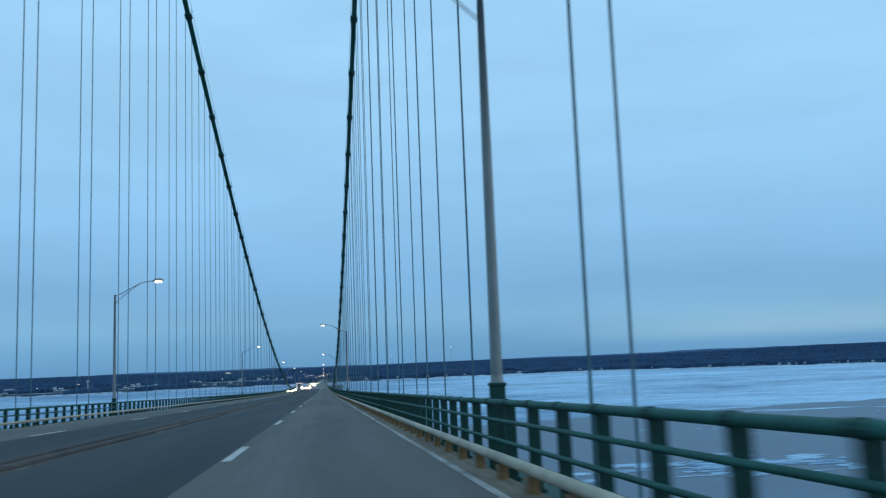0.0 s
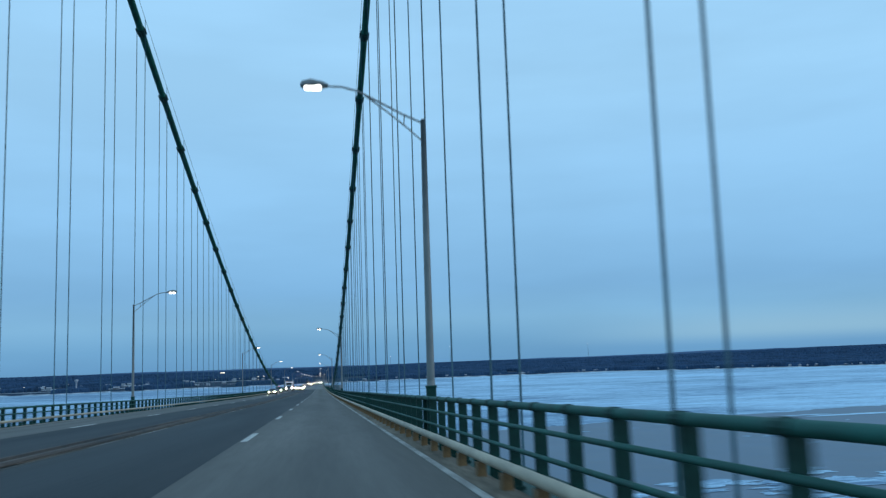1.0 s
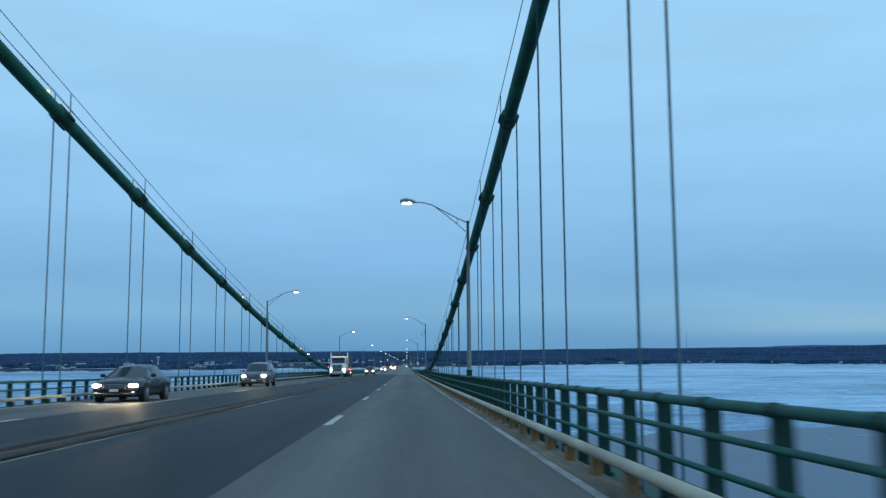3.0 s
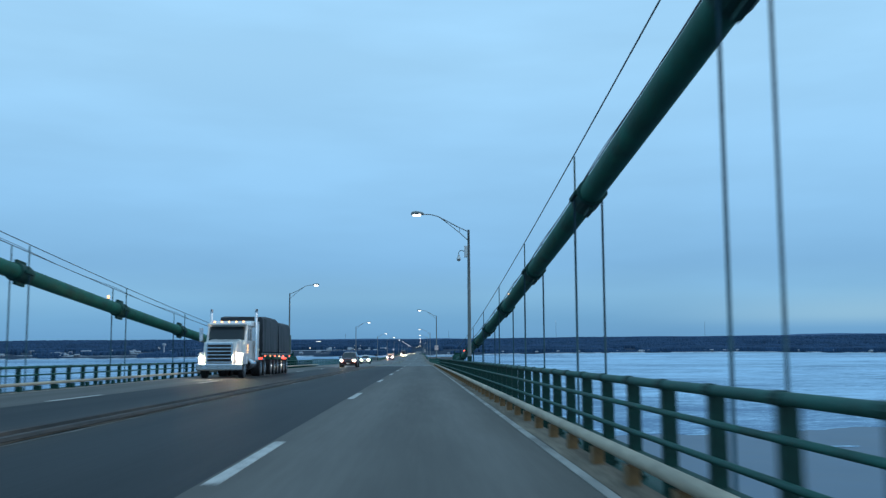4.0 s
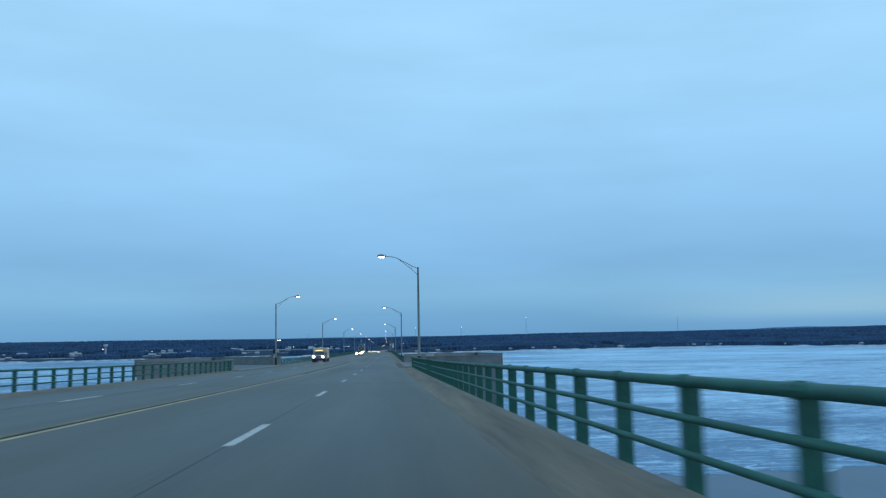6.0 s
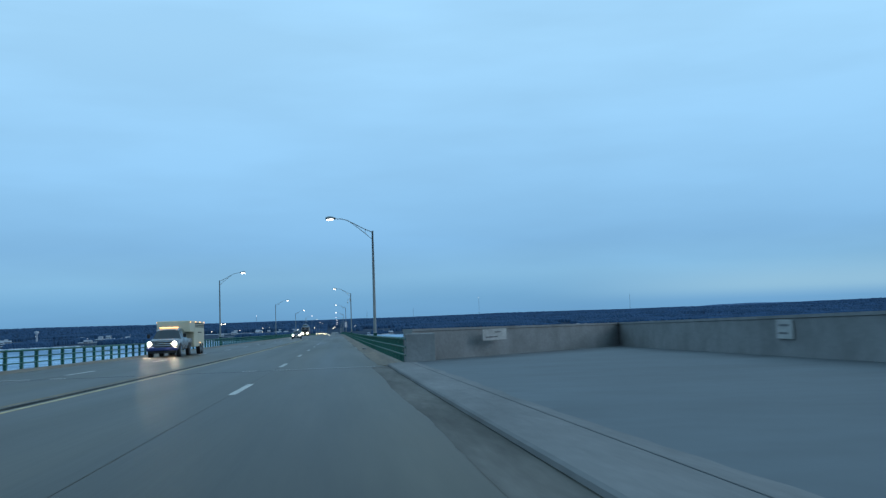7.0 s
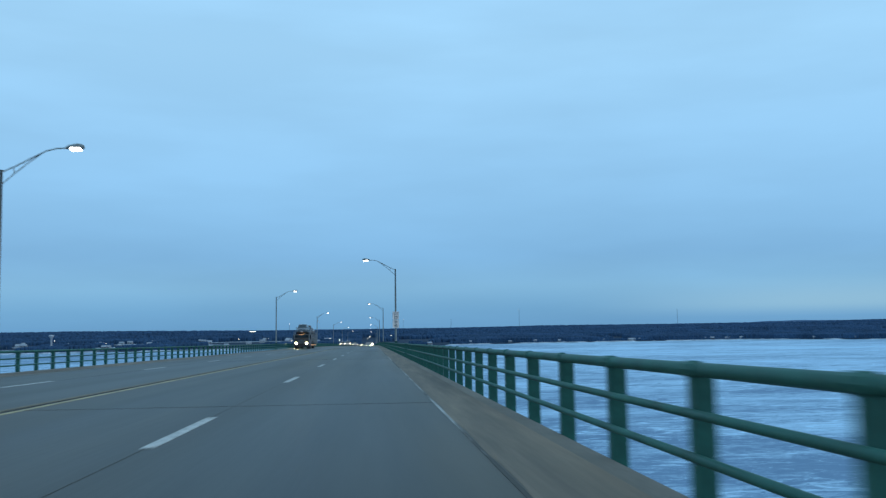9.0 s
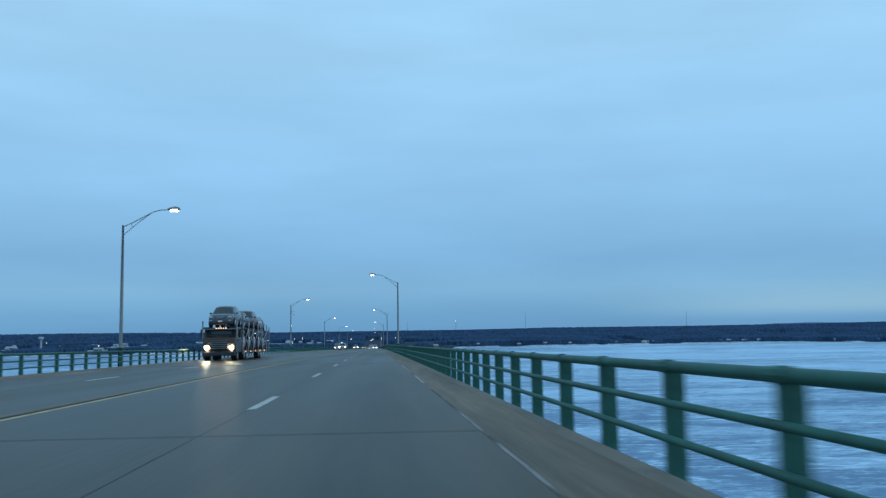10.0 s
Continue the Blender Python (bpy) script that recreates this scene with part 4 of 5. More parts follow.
# ---- street lamps ----
def street_lamp(x, y, sx, label):
    """Galvanised pole on a green pedestal with a trussed arm over the road."""
    lamp = new("street_lamp")
    tagged(lamp, label, "street lamp", group="street lamps")
    bm = bmesh.new()
    box(bm, -.12, .12, -.12, .12, -.4, 1.07, .03)
    box(bm, -.138, .138, -.138, .138, 1.04, 1.10, .02)
    pd = part("pedestal", bm, M_DGREEN, lamp, "dark green cast pedestal")
    bm = bmesh.new()
    box(bm, -.075, .075, -.133, -.121, .25, .80, .004)
    part("access_door", bm, M_DGREEN, pd)
    bm = bmesh.new()
    tube(bm, [(0, 0, 1.05), (0, 0, 1.25), (0, 0, 5), (0, 0, 8.0)], [.115, .100, .086, .060], 12)
    part("pole", bm, M_GALV, lamp, smooth=True)
    bm = bmesh.new()
    pts = [(0, 0, 7.9), (-.55 * sx, 0, 8.15), (-1.2 * sx, 0, 8.5), (-1.7 * sx, 0, 8.76), (-2.1 * sx, 0, 8.86), (-2.6 * sx, 0, 8.88)]
    tube(bm, pts, .027, 8)
    low = [(0, 0, 7.4), (-.5 * sx, 0, 7.85), (-1.0 * sx, 0, 8.26), (-1.5 * sx, 0, 8.64)]
    tube(bm, low, .021, 8)
    tube(bm, [(-.5 * sx, 0, 7.85), (-.48 * sx, 0, 8.12)], .016, 6)
    part("arm", bm, M_GALV, lamp, smooth=True)
    bm = bmesh.new()
    tube(bm, [(-2.45 * sx, 0, 8.89), (-2.6 * sx, 0, 8.91), (-2.9 * sx, 0, 8.93), (-3.1 * sx, 0, 8.91), (-3.16 * sx, 0, 8.9)], [.05, .10, .14, .11, .04], 10)
    hd = part("head", bm, M_GALV, lamp, smooth=True)
    bm = bmesh.new()
    tube(bm, [(-2.60 * sx, 0, 8.845), (-2.66 * sx, 0, 8.82), (-3.02 * sx, 0, 8.82), (-3.10 * sx, 0, 8.85)], [.04, .115, .115, .04] if sx > 0 else [.05, .14, .14, .05], 12)
    for v in bm.verts:
        v.co.z = 8.87 + .62 * (v.co.z - 8.87)
    part("lens", bm, M_LAMP, hd, "glowing lamp lens")
    lamp.location = (x, y, deck(y))
    return lamp


LAMP_R = [11.76, 106.62, 201.66, 297.21, 392.66, 491.86, 589.87, 669.66, 769.57, 869.25, 968.23, 1065.42]
LAMP_L = [59.09, 153.95, 249.46, 344.99, 440.03, 538.63, 636.48, 720.65, 819.73, 919.84, 1019.42]
LAMP_R += [1065.42 + 98 * k for k in range(1, 4)]
LAMP_L += [1019.42 + 98 * k for k in range(1, 4)]
lamp_r = street_lamp(8.40, LAMP_R[0], 1, "galvanised street lamp with lit head on green pedestal")
lamp_l = street_lamp(-8.33, LAMP_L[0], -1, "galvanised street lamp with lit head on green pedestal")
for y in LAMP_R[1:]:
    copy_thing(lamp_r, Matrix.Translation((8.40, y, deck(y))))
for y in LAMP_L[1:]:
    copy_thing(lamp_l, Matrix.Translation((-8.33, y, deck(y))))


# ---- lights on the main cables ----
for sx in (1, -1):
    for k in range(8):
        y = 438.0 - 4 * PANEL * k
        bc = new("beacon")
        tagged(bc, "small lit beacon lamp on the main cable", "beacon lamp", group="cable beacons")
        bm = bmesh.new()
        tube(bm, [(0, 0, .20), (0, 0, .34), (0, 0, .37)], [.045, .045, .08], 8)
        part("stem", bm, M_STEEL, bc)
        bm = bmesh.new()
        tube(bm, [(0, 0, .37), (0, 0, .40), (0, 0, .51), (0, 0, .55)], [.035, .05, .05, .025], 10)
        part("lens", bm, M_RED if k == 0 else M_AMBER, bc, "glowing lens", smooth=True)
        bc.location = (sx * CABLE_X, y, cable_z(y))

# ---- anchor pier platforms ----
for sx in (1, -1):
    def P(x, y, z):
        return (sx * x, y, deck(y) + z)
    NEAR, FAR = ((8.295, PIER_A - .2), (16.2, PIER_A - 2.4)), ((8.295, PIER_B + .3), (19.4, PIER_B + 11))
    bm = bmesh.new()
    n = 9
    edge = []
    for i in range(n + 1):
        u = i / n
        edge.append([(NEAR[k][0] + (FAR[k][0] - NEAR[k][0]) * u, NEAR[k][1] + (FAR[k][1] - NEAR[k][1]) * u) for k in (0, 1)])
    top = [[bm.verts.new(P(x, y, .103)) for x, y in e] for e in edge]
    bot = [[bm.verts.new((sx * x, y, WATER_Z - 2)) for x, y in e] for e in edge]
    for i in range(n):
        for g4 in ((top[i][0], top[i][1], top[i + 1][1], top[i + 1][0]), (bot[i][0], bot[i + 1][0], bot[i + 1][1], bot[i][1]),
                   (top[i][0], top[i + 1][0], bot[i + 1][0], bot[i][0]), (top[i][1], bot[i][1], bot[i + 1][1], top[i + 1][1])):
            bm.faces.new(g4)
    for i in (0, n):
        bm.faces.new((top[i][0], top[i][1], bot[i][1], bot[i][0]))
    bmesh.ops.recalc_face_normals(bm, faces=bm.faces)
    structure(mesh_ob("pier_platform", bm, M_PLAT), "grey concrete platform on top of the anchor pier", "platform")
    # pale dust swept against the foot of the far walls
    bm = bmesh.new()
    last = None
    for i in range(41):
        u = .05 + .94 * i / 40
        x, y = FAR[0][0] + (FAR[1][0] - FAR[0][0]) * u, FAR[0][1] + (FAR[1][1] - FAR[0][1]) * u
        w = .75 + .35 * noise.noise(Vector((x * .8, sx, 2.2))) + .25 * noise.noise(Vector((x * 3, sx, 4.2)))
        row = [bm.verts.new(P(x, y - .2 - w, .1055)), bm.verts.new(P(x, y - .2 - w * .4, .112)), bm.verts.new(P(x, y - .2, .12))]
        if last:
            for k in (0, 1):
                bm.faces.new((last[k], row[k], row[k + 1], last[k + 1]))
        last = row
    bmesh.ops.recalc_face_normals(bm, faces=bm.faces)
    structure(mesh_ob("wall_dust", bm, M_PDUST), "pale dust along the foot of the pier wall", "dirt")
    for a, b, h in ((FAR[0], FAR[1], 1.22), (FAR[1], NEAR[1], 1.22), (NEAR[1], NEAR[0], 1.04)):
        d = Vector((b[0] - a[0], b[1] - a[1], 0)).normalized()
        nrm = Vector((-d.y, d.x, 0)) * .2
        bm = bmesh.new()
        n = 3
        foot = -6.0 if a == NEAR[1] else -.3
        rings = []
        for i in range(n + 1):
            x, y = a[0] + (b[0] - a[0]) * i / n, a[1] + (b[1] - a[1]) * i / n
            rings.append([bm.verts.new(P(x + s * nrm.x, y + s * nrm.y, z)) for s, z in ((-1, foot), (1, foot), (1, h - .1), (1.15, h - .08), (1.15, h), (-1.15, h), (-1.15, h - .08), (-1, h - .1))])
        for u, w in zip(rings, rings[1:]):
            for i in range(8):
                bm.faces.new((u[i], u[(i + 1) % 8], w[(i + 1) % 8], w[i]))
        bm.faces.new(rings[0])
        bm.faces.new(rings[-1])
        bmesh.ops.recalc_face_normals(bm, faces=bm.faces)
        structure(mesh_ob("parapet_wall", bm, M_WALL), "weathered tan concrete parapet wall of the pier", "parapet")
    for (x, y) in (NEAR[0], FAR[0]):
        bm = bmesh.new()
        box(bm, sx * .40 - .50, sx * .40 + .50, -.50, .50, -.2, 1.06, .02)
        b = structure(mesh_ob("wall_end_block", bm, M_WALL), "tan concrete block at the end of the parapet", "parapet")
        b.location = P(x, y, 0)
    # yellow box on the wall
    yb = new("equipment_box")
    tagged(yb, "weathered yellow equipment box on the parapet wall", "equipment box", group="pier boxes")
    bm = bmesh.new()
    box(bm, -.09, .09, -.08, .08, 0, .11, .02)
    part("case", bm, M_YBOX, yb)
    bm = bmesh.new()
    box(bm, -.10, .10, -.09, .09, .10, .125, .01)
    part("cover", bm, M_STEEL, yb)
    yb.location = P(8.85, NEAR[0][1], 1.062)


def pier_lantern(x, y, z):
    """A caged lantern on a white pedestal, standing on the parapet."""
    t = new("pier_lantern")
    tagged(t, "dark caged lantern on a white pedestal on the parapet", "lantern")
    bm = bmesh.new()
    box(bm, -.16, .16, -.16, .16, 0, .50, .02)
    part("pedestal", bm, M_PLATE, t, "white painted pedestal")
    bm = bmesh.new()
    box(bm, -.25, .25, -.25, .25, .50, .56, .015)
    part("base_plate", bm, M_STEEL, t)
    bm = bmesh.new()
    tube(bm, [(0, 0, .56), (0, 0, .60), (0, 0, .95), (0, 0, 1.02)], [.12, .17, .17, .10], 14)
    part("lens", bm, M_GLASS, t, smooth=True)
    for k in range(8):
        a = 2 * math.pi * k / 8
        bm = bmesh.new()
        tube(bm, [(.23 * math.cos(a), .23 * math.sin(a), .56), (.23 * math.cos(a), .23 * math.sin(a), 1.05)], .02, 6)
        part("cage_bar", bm, M_STEEL, t)
    bm = bmesh.new()
    tube(bm, [(0, 0, 1.03), (0, 0, 1.07), (0, 0, 1.16), (0, 0, 1.24), (0, 0, 1.32)], [.26, .26, .16, .04, .02], 14)
    part("roof", bm, M_STEEL, t)
    t.location = (x, y, z)


pier_lantern(-9.0, PIER_B + .35, deck(PIER_B) + 1.062)


def bars_sign(w, h, rows, label):
    """A wall plate with lines of unreadable lettering."""
    s = new("wall_sign")
    tagged(s, label, "sign", group="wall signs")
    bm = bmesh.new()
    box(bm, -w / 2, w / 2, -.012, .012, -h / 2, h / 2, .004)
    part("plate", bm, M_PLATE, s)
    for i, (a, b) in enumerate(rows):
        bm = bmesh.new()
        z = h / 2 - h * (i + .7) / (len(rows) + .4)
        box(bm, a * w, b * w, -.018, -.0125, z - h * .055, z + h * .055)
        part("lettering_bar", bm, M_GREYINK, s)
    return s


s1 = bars_sign(1.55, .42, ((.0, .25), (-.38, .1)), "white wall sign with dark lettering bars")
d = (Vector((19.4 - 8.64, 10.7, 0))).normalized()
s1.matrix_basis = Matrix.Translation((11.6, 643.07, deck(643.07) + .92)) @ Matrix.Rotation(math.atan2(d.y, d.x), 4, "Z") @ Matrix.Translation((0, -.26, 0))
s2 = bars_sign(1.0, .52, ((-.3, .3), (-.35, .2)), "white wall sign with faint lettering bars")
s2.matrix_basis = Matrix.Translation((17.96, 632.66, deck(632.66) + .84)) @ Matrix.Rotation(radians(-90 - 3.7), 4, "Z")


# ---- signs and boxes on the lamp poles ----
def words(text, size, parent, material, x, z, y=-.02):
    cu = bpy.data.curves.new("lettering", "FONT")
    cu.body, cu.size, cu.align_x, cu.align_y, cu.extrude, cu.offset = text, size, "CENTER", "CENTER", .002, size * .012
    cu.materials.append(material)
    ob = new("lettering", cu)
    ob.parent = parent
    ob.matrix_basis = Matrix.Translation((x, y, z)) @ Matrix.Rotation(radians(90), 4, "X")
    return ob


def road_sign(w, h, label, lines, bars=()):
    s = new("road_sign")
    tagged(s, label, "road sign", group="road signs")
    bm = bmesh.new()
    box(bm, -w / 2, w / 2, -.012, .0, -h / 2, h / 2, .004)
    part("plate", bm, M_SIGN, s)
    bm = bmesh.new()
    for a, b, c, e in ((-1, 1, .955, .975), (-1, 1, -.975, -.955)):
        box(bm, a * w / 2 * .95, b * w / 2 * .95, -.016, -.0125, c * h / 2, e * h / 2)
    for a, b in ((-.96, -.93), (.93, .96)):
        box(bm, a * w / 2, b * w / 2, -.016, -.0125, -h / 2 * .94, h / 2 * .94)
    part("border", bm, M_REDINK if bars else M_INK, s)
    for text, size, z, m in lines:
        words(text, size, s, m, 0, z)
    for x0, x1, z0, z1, m in bars:
        bm = bmesh.new()
        box(bm, x0, x1, -.018, -.0125, z0, z1)
        part("lettering_bar", bm, m, s)
    bm = bmesh.new()
    box(bm, -.1, .1, .0, .10, -.03, .03)
    part("clamp", bm, M_STEEL, s)
    return s


ns = road_sign(.60, .76, "white no stopping sign with red lettering on a lamp pole",
               [("NO", .16, .24, M_REDINK), ("STOPPING", .118, .08, M_REDINK)],
               [(-.055, .055, -.085, -.05, M_REDINK)] + [(-.19 + .065 * k, -.145 + .065 * k, -.26, -.19, M_REDINK) for k in range(6)])
ns.location = (8.40, LAMP_R[5] - .21, deck(LAMP_R[5]) + 2.69)
u1 = road_sign(.60, .76, "white speed sign for loaded trucks reading twenty", [("LOADED", .12, .25, M_INK), ("TRUCKS", .12, .11, M_INK), ("20", .36, -.16, M_INK)])
u1.location = (8.40, LAMP_R[9] - .20, deck(LAMP_R[9]) + 3.52)
u2 = road_sign(.60, .76, "white speed limit sign reading forty-five", [("SPEED", .13, .25, M_INK), ("LIMIT", .13, .11, M_INK), ("45", .36, -.16, M_INK)])
u2.location = (8.40, LAMP_R[9] - .20, deck(LAMP_R[9]) + 2.72)


def pole_camera(x, y, sx):
    c = new("pole_camera")
    tagged(c, "white dome camera on a bracket with grey control box", "surveillance camera", group="pole cameras")
    bm = bmesh.new()
    box(bm, -.25, -.08, -.13, .13, 6.62, 7.25, .02)
    part("control_box", bm, M_PWHITE, c)
    bm = bmesh.new()
    tube(bm, [(-.25, 0, 6.95), (-.42, 0, 7.0), (-.50, 0, 6.97), (-.55, 0, 6.88), (-.55, 0, 6.72)], .022, 8)
    part("bracket", bm, M_GALV, c, smooth=True)
    bm = bmesh.new()
    tube(bm, [(-.55, 0, 6.74), (-.55, 0, 6.68), (-.55, 0, 6.62), (-.55, 0, 6.60), (-.55, 0, 6.52)], [.04, .08, .06, .11, .12], 12)
    part("dome_cover", bm, M_PWHITE, c, smooth=True)
    bm = bmesh.new()
    tube(bm, [(-.55, 0, 6.52), (-.55, 0, 6.45), (-.55, 0, 6.40)], [.11, .10, .04], 12)
    part("dome", bm, M_GALV, c, "pale grey dome", smooth=True)
    c.matrix_basis = Matrix.Translation((x, y, deck(y) - .13)) @ (Matrix.Scale(-1, 4, (1, 0, 0)) if sx < 0 else Matrix())


pole_camera(8.40, LAMP_R[4], 1)
pole_camera(8.40, LAMP_R[8], 1)
pole_camera(-8.33, LAMP_L[10], -1)

pb = new("message_panel")
tagged(pb, "grey louvred metal cabinet fixed to a lamp pole", "pole cabinet")
bm = bmesh.new()
box(bm, -.22, .22, -.30, -.10, 1.45, 3.5, .02)
part("cabinet", bm, M_CABINET, pb)
for k in range(9):
    bm = bmesh.new()
    box(bm, -.19, .19, -.312, -.302, 1.6 + .2 * k, 1.68 + .2 * k)
    part("louvre", bm, M_CABINET, pb)
pb.location = (-8.33, LAMP_L[4], deck(LAMP_L[4]))


# ---- litter in the gutter ----
bm = bmesh.new()
bmesh.ops.create_icosphere(bm, subdivisions=2, radius=.10)
for v in bm.verts:
    v.co = Vector((v.co.x * 1.5, v.co.y * 1.1, v.co.z * .7)) * (1 + .28 * noise.noise(v.co * 14))
st_ob = mesh_ob("stone", bm, M_WALL)
tagged(st_ob, "broken lump of pale concrete lying in the gutter", "stone")
st_ob.matrix_basis = on_deck(7.66, 670.3, .07, 25)

# ---- vehicles ----
def wheel_parts(parent, x, y, r, w, sides=18):
    bm = bmesh.new()
    tube(bm, [(x - w / 2, y, r), (x - w / 2 + .03, y, r), (x + w / 2 - .03, y, r), (x + w / 2, y, r)], [r * .93, r, r, r * .93], sides)
    t = part("wheel", bm, M_BLACK, parent)
    bm = bmesh.new()
    s = 1 if x > 0 else -1
    tube(bm, [(x + s * (w / 2 - .05), y, r), (x + s * (w / 2 + .012), y, r), (x + s * (w / 2 + .02), y, r)], [r * .62, r * .62, r * .2], 14)
    part("rim", bm, M_CHROME, t, "grey metal rim")


def loft(bm, outline, w, round_=.08, taper=None):
    """A side outline of (y, z) carried across the width w, its flanks rounded; taper: a top height above which the flanks lean in."""
    cy = sum(p[0] for p in outline) / len(outline)
    cz = sum(p[1] for p in outline) / len(outline)
    rings = []
    for f, k in ((-1, .93), (-.96, .975), (-.86, 1), (0, 1.0), (.86, 1), (.96, .975), (1, .93)):
        ring = []
        for y, z in outline:
            x = f * w / 2
            if taper and z > taper[0]:
                x *= 1 - taper[1] * (z - taper[0]) / taper[2]
            ring.append(bm.verts.new((x, cy + (y - cy) * k, cz + (z - cz) * k)))
        rings.append(ring)
    n = len(outline)
    for u, v in zip(rings, rings[1:]):
        for i in range(n):
            bm.faces.new((u[i], u[(i + 1) % n], v[(i + 1) % n], v[i]))
    bm.faces.new(rings[0])
    bm.faces.new(rings[-1])
    bmesh.ops.recalc_face_normals(bm, faces=bm.faces)
    return bm


def lamp_disc(parent, x, y, z, r, m, name="headlamp"):
    bm = bmesh.new()
    tube(bm, [(x, y + .06, z), (x, y, z), (x, y - .03, z)], [r, r, r * .6], 12)
    part(name, bm, m, parent, "glowing lamp" if m not in (M_CHROME,) else "")


def shell(stations, sill):
    """A car's skin: rings across the body at each station, split into painted faces and panes."""
    rings = []
    end = stations[-1][0]
    for y, zs, zt, ws, wt in stations:
        zb = sill + .15 * max(0, 1 - y / .2) + .26 * max(0, (y - end + .45) / .45)
        drop = .065 if zt - zs > .3 else .035
        half = [(0, zb), (ws * .80, zb), (ws * .965, zb + .10), (ws, .5 * (zb + zs) + .08), (ws * .975, zs), (wt, zt - drop), (wt * .62, zt - .012), (0, zt)]
        rings.append([(x, y, z) for x, z in half] + [(-x, y, z) for x, z in half[-2:0:-1]])
    return rings


def skin(rings, pick, flank=0):
    bm = bmesh.new()
    cache = {}

    def v(i, k):
        k %= len(rings[0])
        if (i, k) not in cache:
            cache[i, k] = bm.verts.new(rings[i][k])
        return cache[i, k]
    n = len(rings[0])
    for i in range(len(rings) - 1):
        for k in range(n):
            if pick(i, min(k, n - 1 - k)) and (not flank or (k < n / 2) == (flank > 0)):
                bm.faces.new((v(i, k), v(i, k + 1), v(i + 1, k + 1), v(i + 1, k)))
    if pick(-1, 0):
        bm.faces.new([v(0, k) for k in range(n)][::-1])
        bm.faces.new([v(len(rings) - 1, k) for k in range(n)])
    bmesh.ops.recalc_face_normals(bm, faces=bm.faces)
    return bm


def car(kind, body_mat, label, lit=True, category="car", lamp=M_HEAD):
    """A passenger car with its nose at y = 0 pointing to -y."""
    c = new("suv" if kind == "suv" else "sedan")
    tagged(c, label, category)
    if kind == "suv":
        st = [(.0, .60, .74, .60, .48), (.05, .70, .88, .80, .62), (.20, .82, .97, .91, .72), (.70, .92, 1.04, .945, .76), (1.20, .98, 1.09, .955, .78),
              (2.00, 1.02, 1.63, .96, .64), (2.35, 1.03, 1.72, .96, .66), (2.85, 1.03, 1.75, .96, .67), (2.95, 1.03, 1.75, .96, .67),
              (3.70, 1.04, 1.74, .96, .66), (3.80, 1.04, 1.735, .96, .66), (4.30, 1.05, 1.69, .95, .64), (4.42, 1.05, 1.64, .94, .62), (4.66, 1.03, 1.12, .91, .72), (4.74, .86, .96, .86, .66)]
        belt, r, w, l, fr, re = 1.02, .37, 1.92, 4.74, .95, 3.75
        lamp_z, lamp_h = .76, .16
    else:
        st = [(.0, .50, .60, .60, .48), (.05, .58, .70, .78, .60), (.22, .68, .80, .88, .70), (.75, .78, .87, .91, .74), (1.25, .84, .93, .915, .76),
              (2.10, .88, 1.33, .92, .58), (2.45, .89, 1.41, .92, .60), (2.80, .90, 1.43, .92, .61), (2.90, .90, 1.43, .92, .61),
              (3.30, .91, 1.42, .92, .60), (3.38, .91, 1.41, .92, .60), (3.62, .92, 1.34, .915, .58), (3.70, .92, 1.31, .91, .58), (4.30, .93, 1.00, .90, .72), (4.62, .88, .97, .86, .68), (4.70, .72, .82, .80, .60)]
        belt, r, w, l, fr, re = .90, .33, 1.84, 4.70, .93, 3.72
        lamp_z, lamp_h = .62, .14
    rings = shell(st, .21 if kind == "suv" else .19)
    # rows of faces that are panes: windscreen, side windows, rear window
    doors = ((4, 5, 6), (8,), (10,))
    side = lambda i, k: k == 4 and i in (4, 5, 6, 8, 10)
    screen = lambda i, k: k in (5, 6) and i == 4
    rear = lambda i, k: k in (5, 6) and i == 12
    part("body", skin(rings, lambda i, k: i == -1 or not (side(i, k) or screen(i, k) or rear(i, k))), body_mat, c, smooth=True)
    part("windscreen", skin(rings, screen), M_GLASS, c, "dark windscreen")
    for flank in (1, -1):
        for pane in doors:
            part("side_window", skin(rings, lambda i, k: k == 4 and i in pane, flank), M_GLASS, c, "dark tinted side window")
    part("rear_window", skin(rings, rear), M_GLASS, c)
    for sx in (1, -1):
        # corner post beside the windscreen
        bm = bmesh.new()
        a, b = rings[4][5], rings[5][5]
        tube(bm, [(sx * a[0], a[1], a[2]), (sx * b[0], b[1], b[2])], .035, 6)
        part("window_post", bm, body_mat, c)
        for yy in (fr, re):
            bm = bmesh.new()
            tube(bm, [(sx * (w / 2 - .16), yy, r + .01), (sx * (w / 2 + .004), yy, r + .01)], r * 1.16, 20)
            part("wheel_arch", bm, M_BLACK, c)
            wheel_parts(c, sx * (w / 2 - .10), yy, r, .24)
        bm = bmesh.new()
        box(bm, sx * (w / 2 + .05) - .10, sx * (w / 2 + .05) + .10, 1.55, 1.67, belt + .02, belt + .16, .035)
        part("mirror", bm, body_mat, c)
        bm = bmesh.new()
        box(bm, sx * w * .365 - .14, sx * w * .365 + .14, -.01, .22, lamp_z - lamp_h * .36, lamp_z + lamp_h * .36, .04)
        part("headlamp", bm, lamp if lit else M_CHROME, c, "glowing headlamp" if lit else "unlit headlamp")
        bm = bmesh.new()
        box(bm, sx * w * .36 - .08, sx * w * .36 + .08, .0, .12, lamp_z - .30, lamp_z - .22, .02)
        part("fog_lamp", bm, M_CHROME, c)
        bm = bmesh.new()
        box(bm, sx * w * .37 - .11, sx * w * .37 + .11, l - .10, l + .012, belt * .74, belt * .93, .02)
